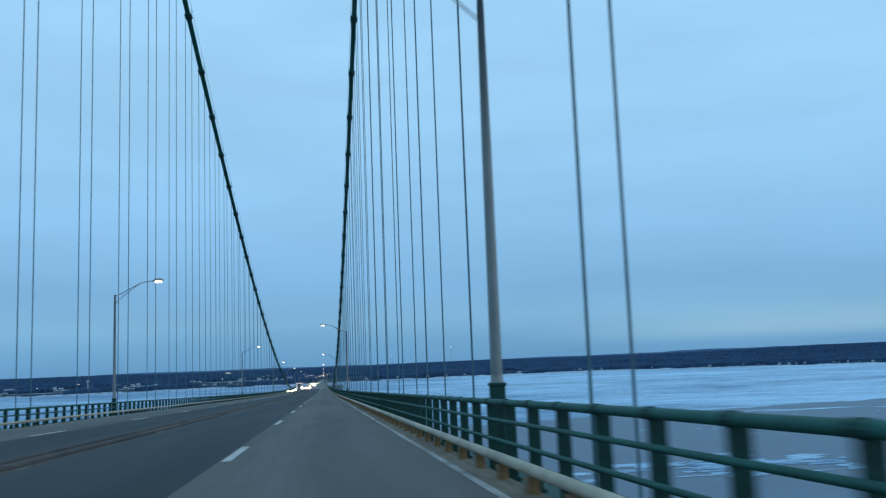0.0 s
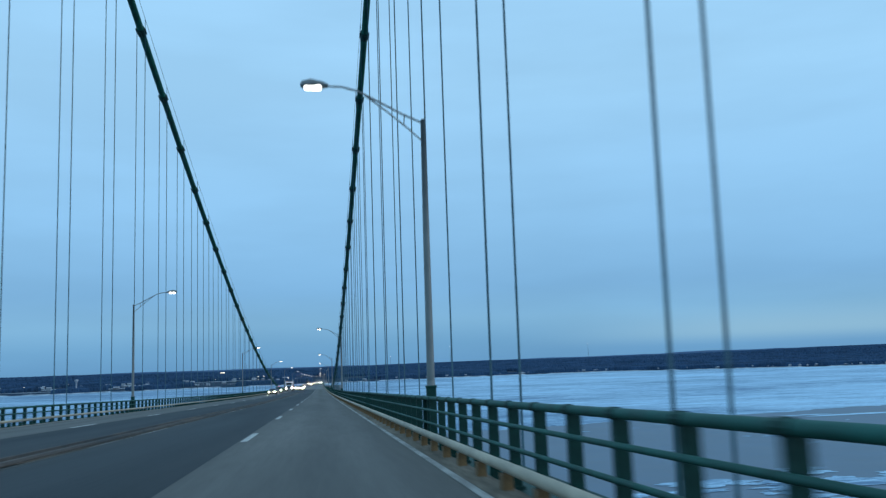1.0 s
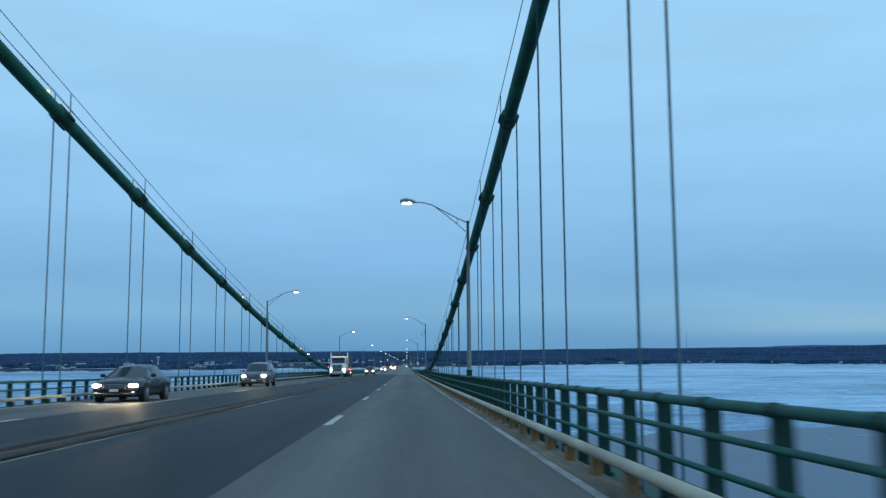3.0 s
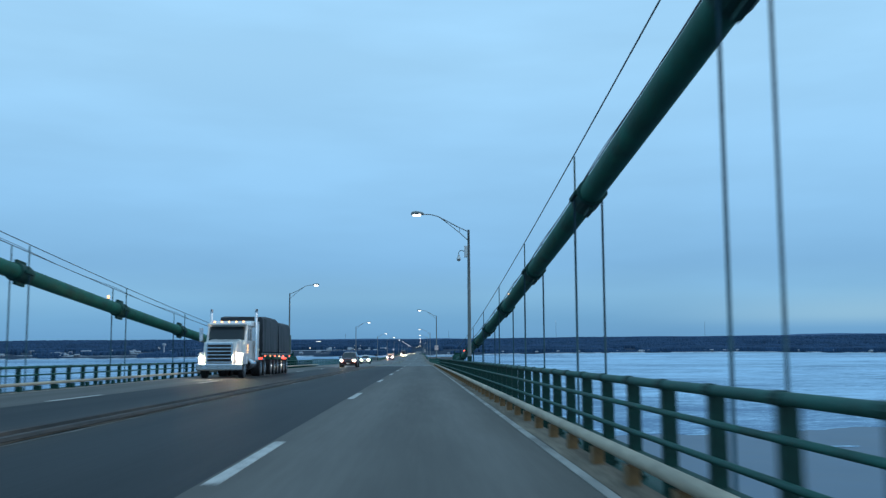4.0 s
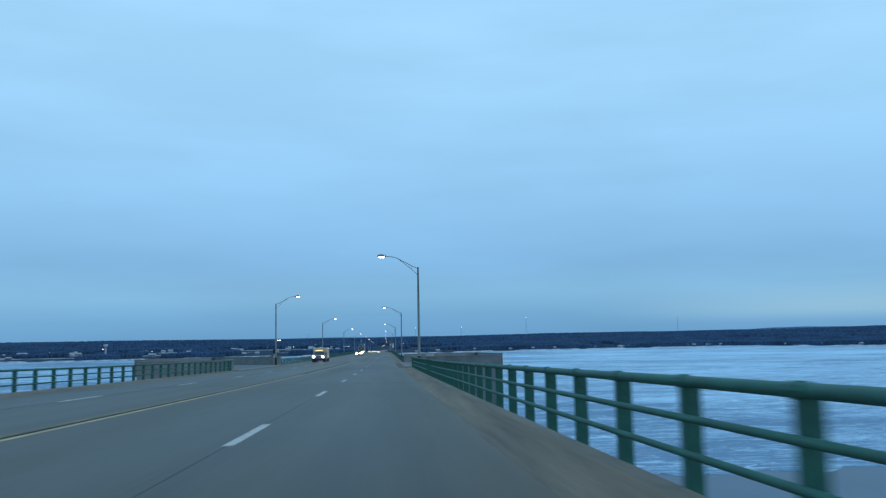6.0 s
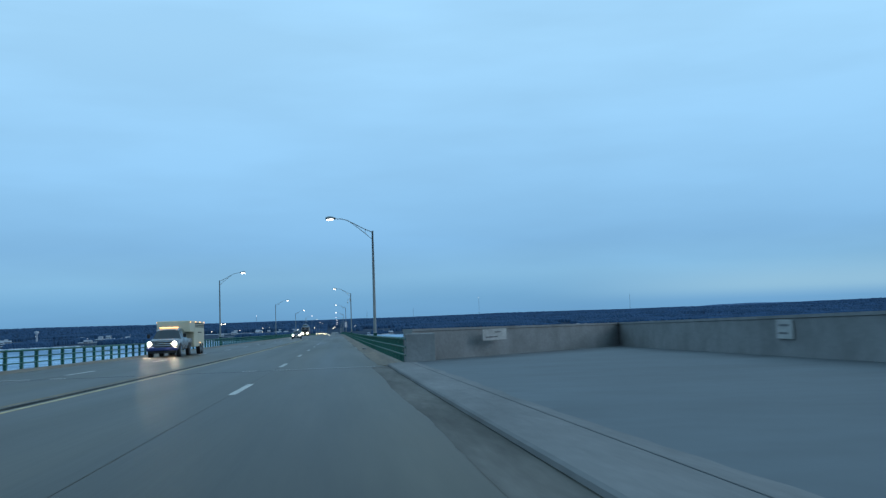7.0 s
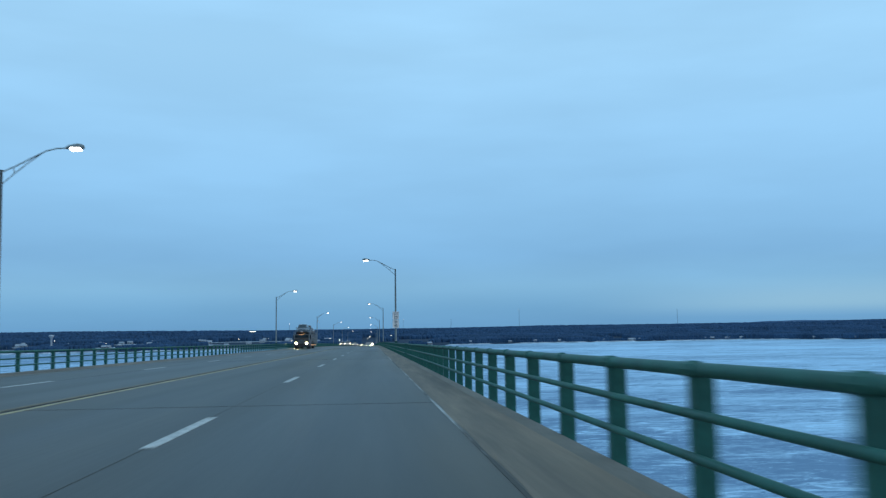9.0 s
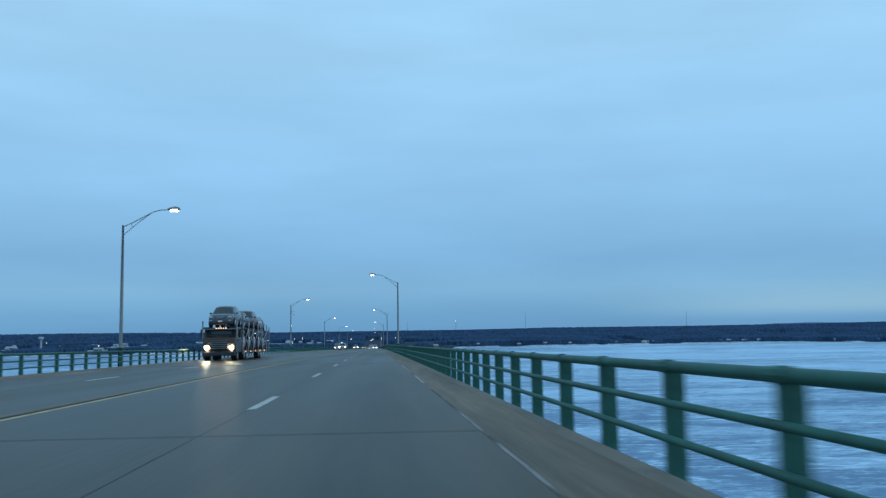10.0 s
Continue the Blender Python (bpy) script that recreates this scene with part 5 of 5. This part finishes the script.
        part("tail_lamp", bm, M_TAIL if lit else M_REDINK, c)
        for yy in (2.55, 3.5):
            bm = bmesh.new()
            box(bm, sx * (w / 2 - .005) - .015, sx * (w / 2 - .005) + .015, yy, yy + .16, belt - .14, belt - .11)
            part("door_handle", bm, body_mat, c)
    bm = bmesh.new()
    box(bm, -w * .22, w * .22, -.035, .10, lamp_z - .13, lamp_z + .07, .03)
    g_ = part("grille", bm, M_BLACK, c)
    for k in range(3):
        bm = bmesh.new()
        z = lamp_z - .09 + .06 * k
        box(bm, -w * .20, w * .20, -.045, -.03, z, z + .018)
        part("grille_bar", bm, M_CHROME, g_)
    bm = bmesh.new()
    box(bm, -w * .40, w * .40, -.045, .12, .26, .36, .04)
    part("bumper", bm, M_STEEL, c)
    bm = bmesh.new()
    box(bm, -.16, .16, -.06, -.046, .40, .50)
    part("plate_bar", bm, M_SIGN, c)
    return c


def at(ob, x, y, z=0.0, turn=0.0):
    ob.matrix_basis = on_deck(x, y, z, turn)
    return ob


at(car("sedan", M_PBLACK, "dark sedan with lit headlamps driving on the wet lane"), -5.3, 290)
at(car("suv", M_PGREY, "grey sport utility car with lit headlamps on the road"), -5.3, 320)
at(car("suv", M_PMAROON, "dark sport utility car with lit headlamps on the road"), -2.2, 442)
at(car("suv", M_PWHITE, "white sport utility car with lit headlamps on the road"), -5.4, 523)
at(car("suv", M_PGREY, "dark grey sport utility car with bright headlamps"), -2.6, 796)


def semi():
    t = new("flatbed_truck")
    tagged(t, "white lorry with chrome grille and black tarpaulined load", "truck")
    w = 2.4
    bm = bmesh.new()
    loft(bm, [(.25, .75), (.2, 1.5), (.35, 1.95), (1.9, 2.12), (1.95, .75)], 1.75)
    part("hood", bm, M_PWHITE, t)
    bm = bmesh.new()
    box(bm, -.72, .72, .10, .3, .80, 1.92, .05)
    gr = part("grille", bm, M_CHROME, t, "chrome radiator grille")
    for k in range(5):
        bm = bmesh.new()
        box(bm, -.62, .62, .06, .12, .90 + .19 * k, 1.03 + .19 * k)
        part("grille_slot", bm, M_BLACK, gr)
    bm = bmesh.new()
    box(bm, -1.22, 1.22, 0, .3, .42, .78, .06)
    part("bumper", bm, M_CHROME, t, "chrome bumper")
    bm = bmesh.new()
    loft(bm, [(1.7, .8), (1.75, 2.0), (2.15, 2.95), (3.7, 3.0), (3.7, .8)], 2.2)
    part("cab", bm, M_PWHITE, t)
    bm = bmesh.new()
    box(bm, -.98, .98, -.02, .03, 0, .82, .02, Matrix.Translation((0, 1.76, 2.06)) @ Matrix.Rotation(radians(-23), 4, "X"))
    part("windscreen", bm, M_GLASS, t, "dark windscreen")
    bm = bmesh.new()
    box(bm, -1.08, 1.08, 1.75, 2.3, 2.9, 2.98, .02)
    part("sun_visor", bm, M_PWHITE, t)
    bm = bmesh.new()
    loft(bm, [(2.2, 2.9), (2.5, 3.05), (3.4, 3.18), (5.2, 3.22), (5.2, .85), (3.6, .85), (3.6, 2.9)], 2.4)
    part("sleeper", bm, M_PWHITE, t)
    bm = bmesh.new()
    box(bm, -1.215, 1.215, 3.65, 5.19, 1.5, 1.62)
    part("stripe", bm, M_PTAN, t, "tan stripe")
    for k in range(5):
        lamp_disc(t, -.8 + .4 * k, 2.35, 3.1, .05, M_AMBER, "roof_lamp")
    for sx in (1, -1):
        bm = bmesh.new()
        loft(bm, [(.4, .75), (.35, 1.1), (.8, 1.38), (1.6, 1.30), (1.75, .75)], .46)
        f = part("fender", bm, M_PWHITE, t)
        f.location.x = sx * .98
        lamp_disc(t, sx * .98, .28, 1.10, .095, M_HEAD)
        bm = bmesh.new()
        tube(bm, [(sx * 1.28, 3.6, 1.0), (sx * 1.28, 3.6, 3.6), (sx * 1.28, 3.7, 3.85)], .085, 10)
        part("exhaust_pipe", bm, M_CHROME, t, "chrome exhaust stack", smooth=True)
        bm = bmesh.new()
        box(bm, sx * 1.11 - .012, sx * 1.11 + .012, 2.35, 3.1, 2.05, 2.7, .01)
        part("side_window", bm, M_GLASS, t)
        bm = bmesh.new()
        box(bm, sx * 1.45 - .1, sx * 1.45 + .1, 2.0, 2.1, 2.0, 2.75, .03)
        part("mirror", bm, M_CHROME, t)
        bm = bmesh.new()
        tube(bm, [(sx * 1.0, 2.3, .75), (sx * 1.0, 2.35, .75), (sx * 1.0, 3.7, .75), (sx * 1.0, 3.75, .75)], [.25, .32, .32, .25], 14)
        part("fuel_tank", bm, M_CHROME, t, smooth=True)
        for k in range(5):
            bm = bmesh.new()
            box(bm, sx * 1.16 - .02, sx * 1.16 + .02, 1.9, 1.98, 1.35 + .1 * k, 1.40 + .1 * k)
            part("marker_lamp", bm, M_AMBER, t)
        wheel_parts(t, sx * 1.0, 1.2, .5, .30)
        for yy in (5.7, 7.0, 9.3, 10.6, 11.9, 13.3, 14.6, 15.9):
            wheel_parts(t, sx * .98, yy, .5, .5)
        bm = bmesh.new()
        box(bm, sx * 1.285 - .025, sx * 1.285 + .025, 5.6, 17.0, 1.26, 1.37, .01)
        rail = part("side_rail", bm, M_GALV, t, "galvanised side rail")
        for k in range(12):
            bm = bmesh.new()
            box(bm, sx * 1.325 - .015, sx * 1.325 + .015, 6.0 + .94 * k, 6.05 + .94 * k, 1.25, 1.38)
            part("stake_pocket", bm, M_STEEL, rail)
        for yy, m_lamp in ((6.6, M_RED), (8.4, M_AMBER), (10.2, M_RED), (12.0, M_AMBER), (13.8, M_RED), (16.6, M_RED)):
            bm = bmesh.new()
            box(bm, sx * 1.30 - .02, sx * 1.30 + .02, yy, yy + .11, 1.15, 1.22)
            part("marker_lamp", bm, m_lamp, t)
        bm = bmesh.new()
        box(bm, sx * .85 - .16, sx * .85 + .16, 16.99, 17.03, .98, 1.10, .01)
        part("tail_lamp", bm, M_TAIL, t)
    bm = bmesh.new()
    box(bm, -.45, .45, 2.0, 17.0, .65, .95)
    part("chassis", bm, M_STEEL, t)
    bm = bmesh.new()
    box(bm, -1.26, 1.26, 5.6, 17.0, 1.2, 1.38, .02)
    part("flatbed", bm, M_STEEL, t)
    rg = random.Random(3)
    for y0, y1, h in ((5.8, 11.6, 2.25), (12.0, 16.8, 2.1)):
        bm = bmesh.new()
        n, m = 10, 10
        grid = []
        for i in range(n + 1):
            row = []
            for j in range(m + 1):
                u = j / m
                a = math.pi * u
                x = -1.28 * math.copysign(abs(math.cos(a)) ** .12, math.cos(a))
                z = 1.38 + h * (abs(math.sin(a)) ** .10)
                z -= .07 * rg.random() if 0 < j < m else 0
                if i in (0, n):
                    z = 1.38 + (z - 1.38) * .96
                row.append(bm.verts.new((x + rg.uniform(-.04, .04), y0 + (y1 - y0) * i / n, z)))
            grid.append(row)
        for u, v in zip(grid, grid[1:]):
            for j in range(m):
                bm.faces.new((u[j], u[j + 1], v[j + 1], v[j]))
        bm.faces.new(grid[0])
        bm.faces.new(grid[-1][::-1])
        bmesh.ops.recalc_face_normals(bm, faces=bm.faces)
        part("tarpaulin", bm, M_TARP, t, "black creased tarpaulin")
    return t


at(semi(), -5.0, 392.0)


def pickup_and_trailer():
    p = new("pickup_truck")
    tagged(p, "silver pickup truck with amber roof lamps towing a trailer", "truck")
    w = 2.02
    st = [(.0, .78, .98, .72, .62), (.05, .86, 1.08, .92, .78), (.22, .95, 1.14, .985, .82), (.8, 1.05, 1.19, 1.0, .84), (1.35, 1.12, 1.23, 1.005, .84),
          (2.05, 1.16, 1.78, 1.01, .70), (2.35, 1.17, 1.90, 1.01, .72), (2.78, 1.17, 1.92, 1.01, .73), (2.88, 1.17, 1.92, 1.01, .73),
          (3.55, 1.18, 1.90, 1.01, .72), (3.62, 1.18, 1.87, 1.01, .72), (3.70, 1.18, 1.24, 1.01, .90), (5.85, 1.20, 1.25, 1.0, .92), (5.92, 1.15, 1.18, .96, .90)]
    rings = shell(st, .40)
    side = lambda i, k: k == 4 and i in (4, 5, 6, 8)
    screen = lambda i, k: k in (5, 6) and i == 4
    part("body", skin(rings, lambda i, k: i == -1 or not (side(i, k) or screen(i, k))), M_PPEWTER, p, smooth=True)
    part("windscreen", skin(rings, screen), M_GLASS, p, "dark windscreen")
    for flank in (1, -1):
        for pane in ((4, 5, 6), (8,)):
            part("side_window", skin(rings, lambda i, k: k == 4 and i in pane, flank), M_GLASS, p, "dark side window")
    bm = bmesh.new()
    box(bm, -.60, .60, -.05, .06, .68, 1.08, .03)
    gr = part("grille", bm, M_STEEL, p, "dark grille")
    for k in range(3):
        bm = bmesh.new()
        box(bm, -.57, .57, -.07, -.04, .73 + .13 * k, .775 + .13 * k, .008)
        part("grille_bar", bm, M_CHROME, gr, "chrome bar")
    bm = bmesh.new()
    box(bm, -.98, .98, -.12, .1, .42, .64, .04)
    part("bumper", bm, M_PBLUE, p)
    bm = bmesh.new()
    box(bm, -.88, .88, -.06, .3, .26, .43, .03)
    part("front_skirt", bm, M_BLACK, p)
    bm = bmesh.new()
    box(bm, -.6, .6, 2.35, 2.55, 1.90, 1.97, .02)
    part("light_bar", bm, M_AMBER, p, "lit amber light bar")
    for sx in (1, -1):
        lamp_disc(p, sx * .79, -.02, .88, .10, M_HEAD)
        for yy in (1.0, 4.6):
            wheel_parts(p, sx * .905, yy, .42, .27)
        bm = bmesh.new()
        box(bm, sx * 1.16 - .1, sx * 1.16 + .1, 1.5, 1.62, 1.25, 1.52, .03)
        part("mirror", bm, M_BLACK, p)
        for yy in (1.0, 4.6):
            bm = bmesh.new()
            tube(bm, [(sx * .85, yy, .43), (sx * 1.012, yy, .43)], .49, 20)
            part("wheel_arch", bm, M_BLACK, p)
    tr = new("box_trailer")
    tagged(tr, "cream box trailer with dark stripes and marker lamps", "trailer")
    bm = bmesh.new()
    box(bm, -1.12, 1.12, 4.0, 5.9, 1.6, 2.4, .06)
    part("gooseneck", bm, M_PTAN, tr)
    bm = bmesh.new()
    box(bm, -1.12, 1.12, 5.9, 10.6, .55, 2.4, .06)
    part("box_body", bm, M_PTAN, tr)
    for sx in (1, -1):
        for k in range(3):
            bm = bmesh.new()
            z = 1.95 + .12 * k
            box(bm, sx * 1.132 - .008, sx * 1.132 + .008, 6.3, 10.5, z, z + .06)
            part("stripe", bm, M_BLACK, tr, "dark stripe")
        bm = bmesh.new()
        box(bm, sx * 1.132 - .008, sx * 1.132 + .008, 7.6, 9.2, 1.55, 1.62)
        part("side_vent", bm, M_BLACK, tr)
        for yy in (8.6, 9.6):
            wheel_parts(tr, sx * 1.02, yy, .40, .28)
        for yy, zz in ((4.1, 2.28), (6.4, 2.3), (8.4, 2.3), (10.4, 2.3), (8.4, .8)):
            bm = bmesh.new()
            box(bm, sx * 1.135 - .02, sx * 1.135 + .02, yy, yy + .14, zz, zz + .06)
            part("marker_lamp", bm, M_AMBER, tr)
    bm = bmesh.new()
    tube(bm, [(0, 4.6, 1.2), (0, 4.6, 1.78)], .12, 8)
    part("king_pin", bm, M_STEEL, tr)
    return p, tr


p_, t_ = pickup_and_trailer()
at(p_, -5.4, 669)
at(t_, -5.4, 669)


def car_hauler(x, y):
    h = new("car_hauler")
    tagged(h, "dark car transporter lorry with a pale steel two-deck frame", "truck")
    bm = bmesh.new()
    loft(bm, [(.2, .6), (.1, 1.4), (.22, 1.75), (.55, 1.90), (.90, 2.44), (3.2, 2.48), (3.2, .6)], 2.45)
    part("cab", bm, M_HAULER, h)
    bm = bmesh.new()
    box(bm, -1.08, 1.08, -.02, .03, 0, .58, .02, Matrix.Translation((0, .54, 1.90)) @ Matrix.Rotation(radians(-31), 4, "X"))
    part("windscreen", bm, M_GLASS, h)
    bm = bmesh.new()
    box(bm, -.66, .66, .02, .16, .85, 1.60, .04)
    gr = part("grille", bm, M_STEEL, h)
    for k in range(5):
        bm = bmesh.new()
        box(bm, -.60, .60, .0, .022, .93 + .14 * k, .97 + .14 * k)
        part("grille_bar", bm, M_GALV, gr)
    bm = bmesh.new()
    box(bm, -1.22, 1.22, -.08, .25, .38, .70, .05)
    part("bumper", bm, M_STEEL, h)
    for sx in (1, -1):
        lamp_disc(h, sx * .92, .06, 1.0, .13, M_HEAD)
        bm = bmesh.new()
        tube(bm, [(sx * 1.22, .9, 1.5), (sx * 1.40, .8, 1.6), (sx * 1.40, .8, 2.5), (sx * 1.22, .9, 2.55)], .03, 8)
        part("mirror_arm", bm, M_CHROME, h)
        bm = bmesh.new()
        box(bm, sx * 1.42 - .10, sx * 1.42 + .10, .72, .80, 1.75, 2.4, .03)
        part("mirror", bm, M_BLACK, h)
        for yy in (1.1, 4.6, 5.8, 13.5, 14.7):
            wheel_parts(h, sx * 1.02, yy, .48, .4)
        for yy, top in ((.35, 3.0), (3.4, 3.3), (6.5, 3.2), (9.5, 3.4), (12.5, 3.2), (15.5, 3.4), (18.6, 3.1), (20.6, 2.9)):
            bm = bmesh.new()
            tube(bm, [(sx * 1.28, yy, .5 if yy > 1 else 1.7), (sx * 1.28, yy, top)], .055, 6)
            part("frame_post", bm, M_FRAME, h)
        for yy in (3.4, 6.5, 9.5, 12.5, 15.5):
            for z0, z1 in ((.9, 2.5), (2.4, .8)):
                bm = bmesh.new()
                tube(bm, [(sx * 1.28, yy, z0), (sx * 1.28, yy + 3, z1)], .04, 6)
                part("brace", bm, M_FRAME if z0 < 1 else M_STEEL, h)
            bm = bmesh.new()
            tube(bm, [(sx * 1.2, yy + .4, 1.0), (sx * 1.2, yy + 1.3, 2.3)], .07, 8)
            part("lift_ram", bm, M_CHROME, h, "bright hydraulic ram", smooth=True)
        for z in (.75, 2.55):
            bm = bmesh.new()
            box(bm, sx * 1.0 - .25, sx * 1.0 + .25, 3.2 if z < 1 else .3, 20.8, z - .09, z, .01)
            part("deck_rail", bm, M_STEEL, h)
        for yy in (5.0, 8.0, 11.0, 14.0, 17.0):
            bm = bmesh.new()
            box(bm, sx * 1.27 - .02, sx * 1.27 + .02, yy, yy + .12, .62, .70)
            part("marker_lamp", bm, M_AMBER, h)
    for yy in (.35, 6.5, 12.5, 20.6):
        bm = bmesh.new()
        tube(bm, [(-1.28, yy, 2.40), (1.28, yy, 2.40)], .045, 6)
        part("cross_bar", bm, M_FRAME, h)
    for k in range(5):
        lamp_disc(h, -.36 + .18 * k, .86, 2.47, .04, M_AMBER, "roof_lamp")
    bm = bmesh.new()
    box(bm, -.4, .4, 2.0, 20.6, .45, .66)
    part("chassis", bm, M_STEEL, h)
    at(h, x, y)
    loads = (("suv", M_PGREY, "grey utility car carried unlit on the transporter", .45, 2.55), ("sedan", M_PBLACK, "black sedan carried unlit on the transporter", 5.6, 2.55),
             ("suv", M_PMAROON, "maroon utility car carried unlit on the transporter", 10.7, 2.55), ("sedan", M_PSILVER, "silver sedan carried unlit on the transporter", 15.8, 2.55),
             ("sedan", M_PSILVER, "silver sedan carried unlit on the transporter", 4.2, .75), ("suv", M_PBLACK, "black utility car carried unlit on the transporter", 9.2, .75),
             ("sedan", M_PGREY, "grey sedan carried unlit on the transporter", 14.6, .75))
    for kind, m, lb, dy, dz in loads:
        c = car(kind, m, lb, lit=False)
        c.matrix_basis = on_deck(x, y) @ Matrix.Translation((0, dy, dz))


car_hauler(-5.9, 937.0)

# cars far ahead
far_car = car("suv", M_PSILVER, "distant silver car with lit headlamps", lamp=M_HEADFAR)
at(far_car, -2.2, 1085)
for x, y in ((-5.4, 1130), (-2.2, 1230), (-5.4, 1345), (-2.2, 1500), (-5.4, 1720), (-2.2, 1990)):
    copy_thing(far_car, on_deck(x, y))
ahead = car("sedan", M_PGREY, "distant grey sedan ahead with red tail lamps")
at(ahead, 5.4, 1290)


# ---- town and masts on the far shore ----
def ground_z(x, y):
    return land_z(x, max(1.0, y - shore_y(x)))


def house(x, y, w, l, h, turn, label):
    hs = new("house")
    tagged(hs, label, "house", group="town houses")
    bm = bmesh.new()
    box(bm, -w / 2, w / 2, -l / 2, l / 2, -2, h)
    wl_ = part("wall", bm, M_HOUSE, hs)
    bm = bmesh.new()
    v = [bm.verts.new(p) for p in ((-w / 2 - .5, -l / 2 - .5, h), (w / 2 + .5, -l / 2 - .5, h), (w / 2 + .5, l / 2 + .5, h), (-w / 2 - .5, l / 2 + .5, h), (-w / 2 - .5, 0, h + l * .32), (w / 2 + .5, 0, h + l * .32))]
    for f in ((0, 1, 5, 4), (2, 3, 4, 5), (0, 4, 3), (1, 2, 5), (3, 2, 1, 0)):
        bm.faces.new([v[i] for i in f])
    part("roof", bm, M_ROOF, hs)
    for k in range(max(2, int(w / 5))):
        bm = bmesh.new()
        xx = -w / 2 + w * (k + .5) / max(2, int(w / 5))
        box(bm, xx - .7, xx + .7, -l / 2 - .1, -l / 2 - .02, h * .35, h * .75)
        part("window", bm, M_GLASS, wl_)
    hs.matrix_basis = Matrix.Translation((x, y, ground_z(x, y))) @ Matrix.Rotation(radians(turn), 4, "Z")


rng = random.Random(11)
for i in range(78):
    x = rng.uniform(-1250, -110)
    d = rng.uniform(30, 420)
    house(x, shore_y(x) + d, rng.uniform(7, 15), rng.uniform(8, 11), rng.uniform(3.5, 6), rng.uniform(-15, 15), "pale house with a snowy roof in the shore town")
for i in range(44):
    x = rng.choice((180, 420, 640, 980, 1250, 1480, 1640, 1900)) + rng.uniform(-95, 95)
    house(x, shore_y(x) + rng.uniform(12, 24), rng.uniform(6, 11), rng.uniform(6, 9), rng.uniform(3, 5), rng.uniform(-25, 25), "small pale house standing on the wooded shore")

wt = new("water_tower")
tagged(wt, "white mushroom-shaped water tower over the town", "water tower")
bm = bmesh.new()
tube(bm, [(0, 0, -2), (0, 0, 3), (0, 0, 26), (0, 0, 29)], [4.2, 2.2, 2.0, 3.0], 16)
part("column", bm, M_TOWER, wt, smooth=True)
bm = bmesh.new()
tube(bm, [(0, 0, 28), (0, 0, 30.5), (0, 0, 32.5), (0, 0, 34), (0, 0, 34.8)], [2.2, 5.0, 5.6, 4.6, 1.3], 20)
part("tank", bm, M_TOWER, wt, smooth=True)
wt.location = (-692, 2783, ground_z(-692, 2783))

for x, y, h in ((836, 5756, 105), (1755, 5756, 90), (180, 5800, 60), (455, 5840, 60), (-420, 5400, 40)):
    ms = new("radio_mast")
    tagged(ms, "thin steel radio mast standing above the woods", "radio mast", group="radio masts")
    bm = bmesh.new()
    for a in range(3):
        ax, ay = 1.2 * math.cos(2.1 * a), 1.2 * math.sin(2.1 * a)
        tube(bm, [(ax, ay, -5), (ax * .4, ay * .4, h)], .24, 5)
    part("lattice", bm, M_STEEL, ms)
    bm = bmesh.new()
    tube(bm, [(0, 0, h), (0, 0, h + 1.6)], .6, 6)
    part("top_lamp", bm, M_LAMP, ms, "lit white top lamp")
    ms.location = (x, y, ground_z(x, y) + 4)

fl = new("flood_light")
tagged(fl, "bright flood lights on a mast beyond the shore", "flood light")
bm = bmesh.new()
tube(bm, [(0, 0, -4), (0, 0, 24)], .6, 6)
part("mast", bm, M_STEEL, fl)
for ox in (-7, 0, 6):
    bm = bmesh.new()
    box(bm, ox - 1.2, ox + 1.2, -1.2, -.6, 22.5, 24)
    part("lamp", bm, M_FAR, fl, "glowing lamp")
bm = bmesh.new()
box(bm, -8, 8, -.6, .2, 22.8, 23.4)
part("crossbar", bm, M_STEEL, fl)
fl.location = (-366, 3600, ground_z(-366, 3600) - 4)

rng = random.Random(21)
for i in range(16):
    x = rng.uniform(-260, 60) if i < 11 else rng.uniform(-900, -300)
    y = shore_y(x) + rng.uniform(60, 500)
    tl = new("town_light")
    tagged(tl, "small lit street light in the far town", "street light", group="town lights")
    bm = bmesh.new()
    tube(bm, [(0, 0, -1), (0, 0, 12)], .15, 5)
    part("pole", bm, M_STEEL, tl)
    bm = bmesh.new()
    tube(bm, [(0, 0, 11.8), (0, 0, 12.0), (0, 0, 12.6), (0, 0, 12.9)], [.2, .5, .5, .2], 8)
    part("lens", bm, M_FAR, tl, "glowing lens")
    tl.location = (x, y, ground_z(x, y))

# ---- bring the whole place to scale ----
bpy.context.view_layer.update()
for ob in scene.objects:
    if ob.parent is None and ob.type in {"MESH", "EMPTY"}:
        ob.matrix_basis = Matrix.Scale(SCALE, 4) @ ob.matrix_basis
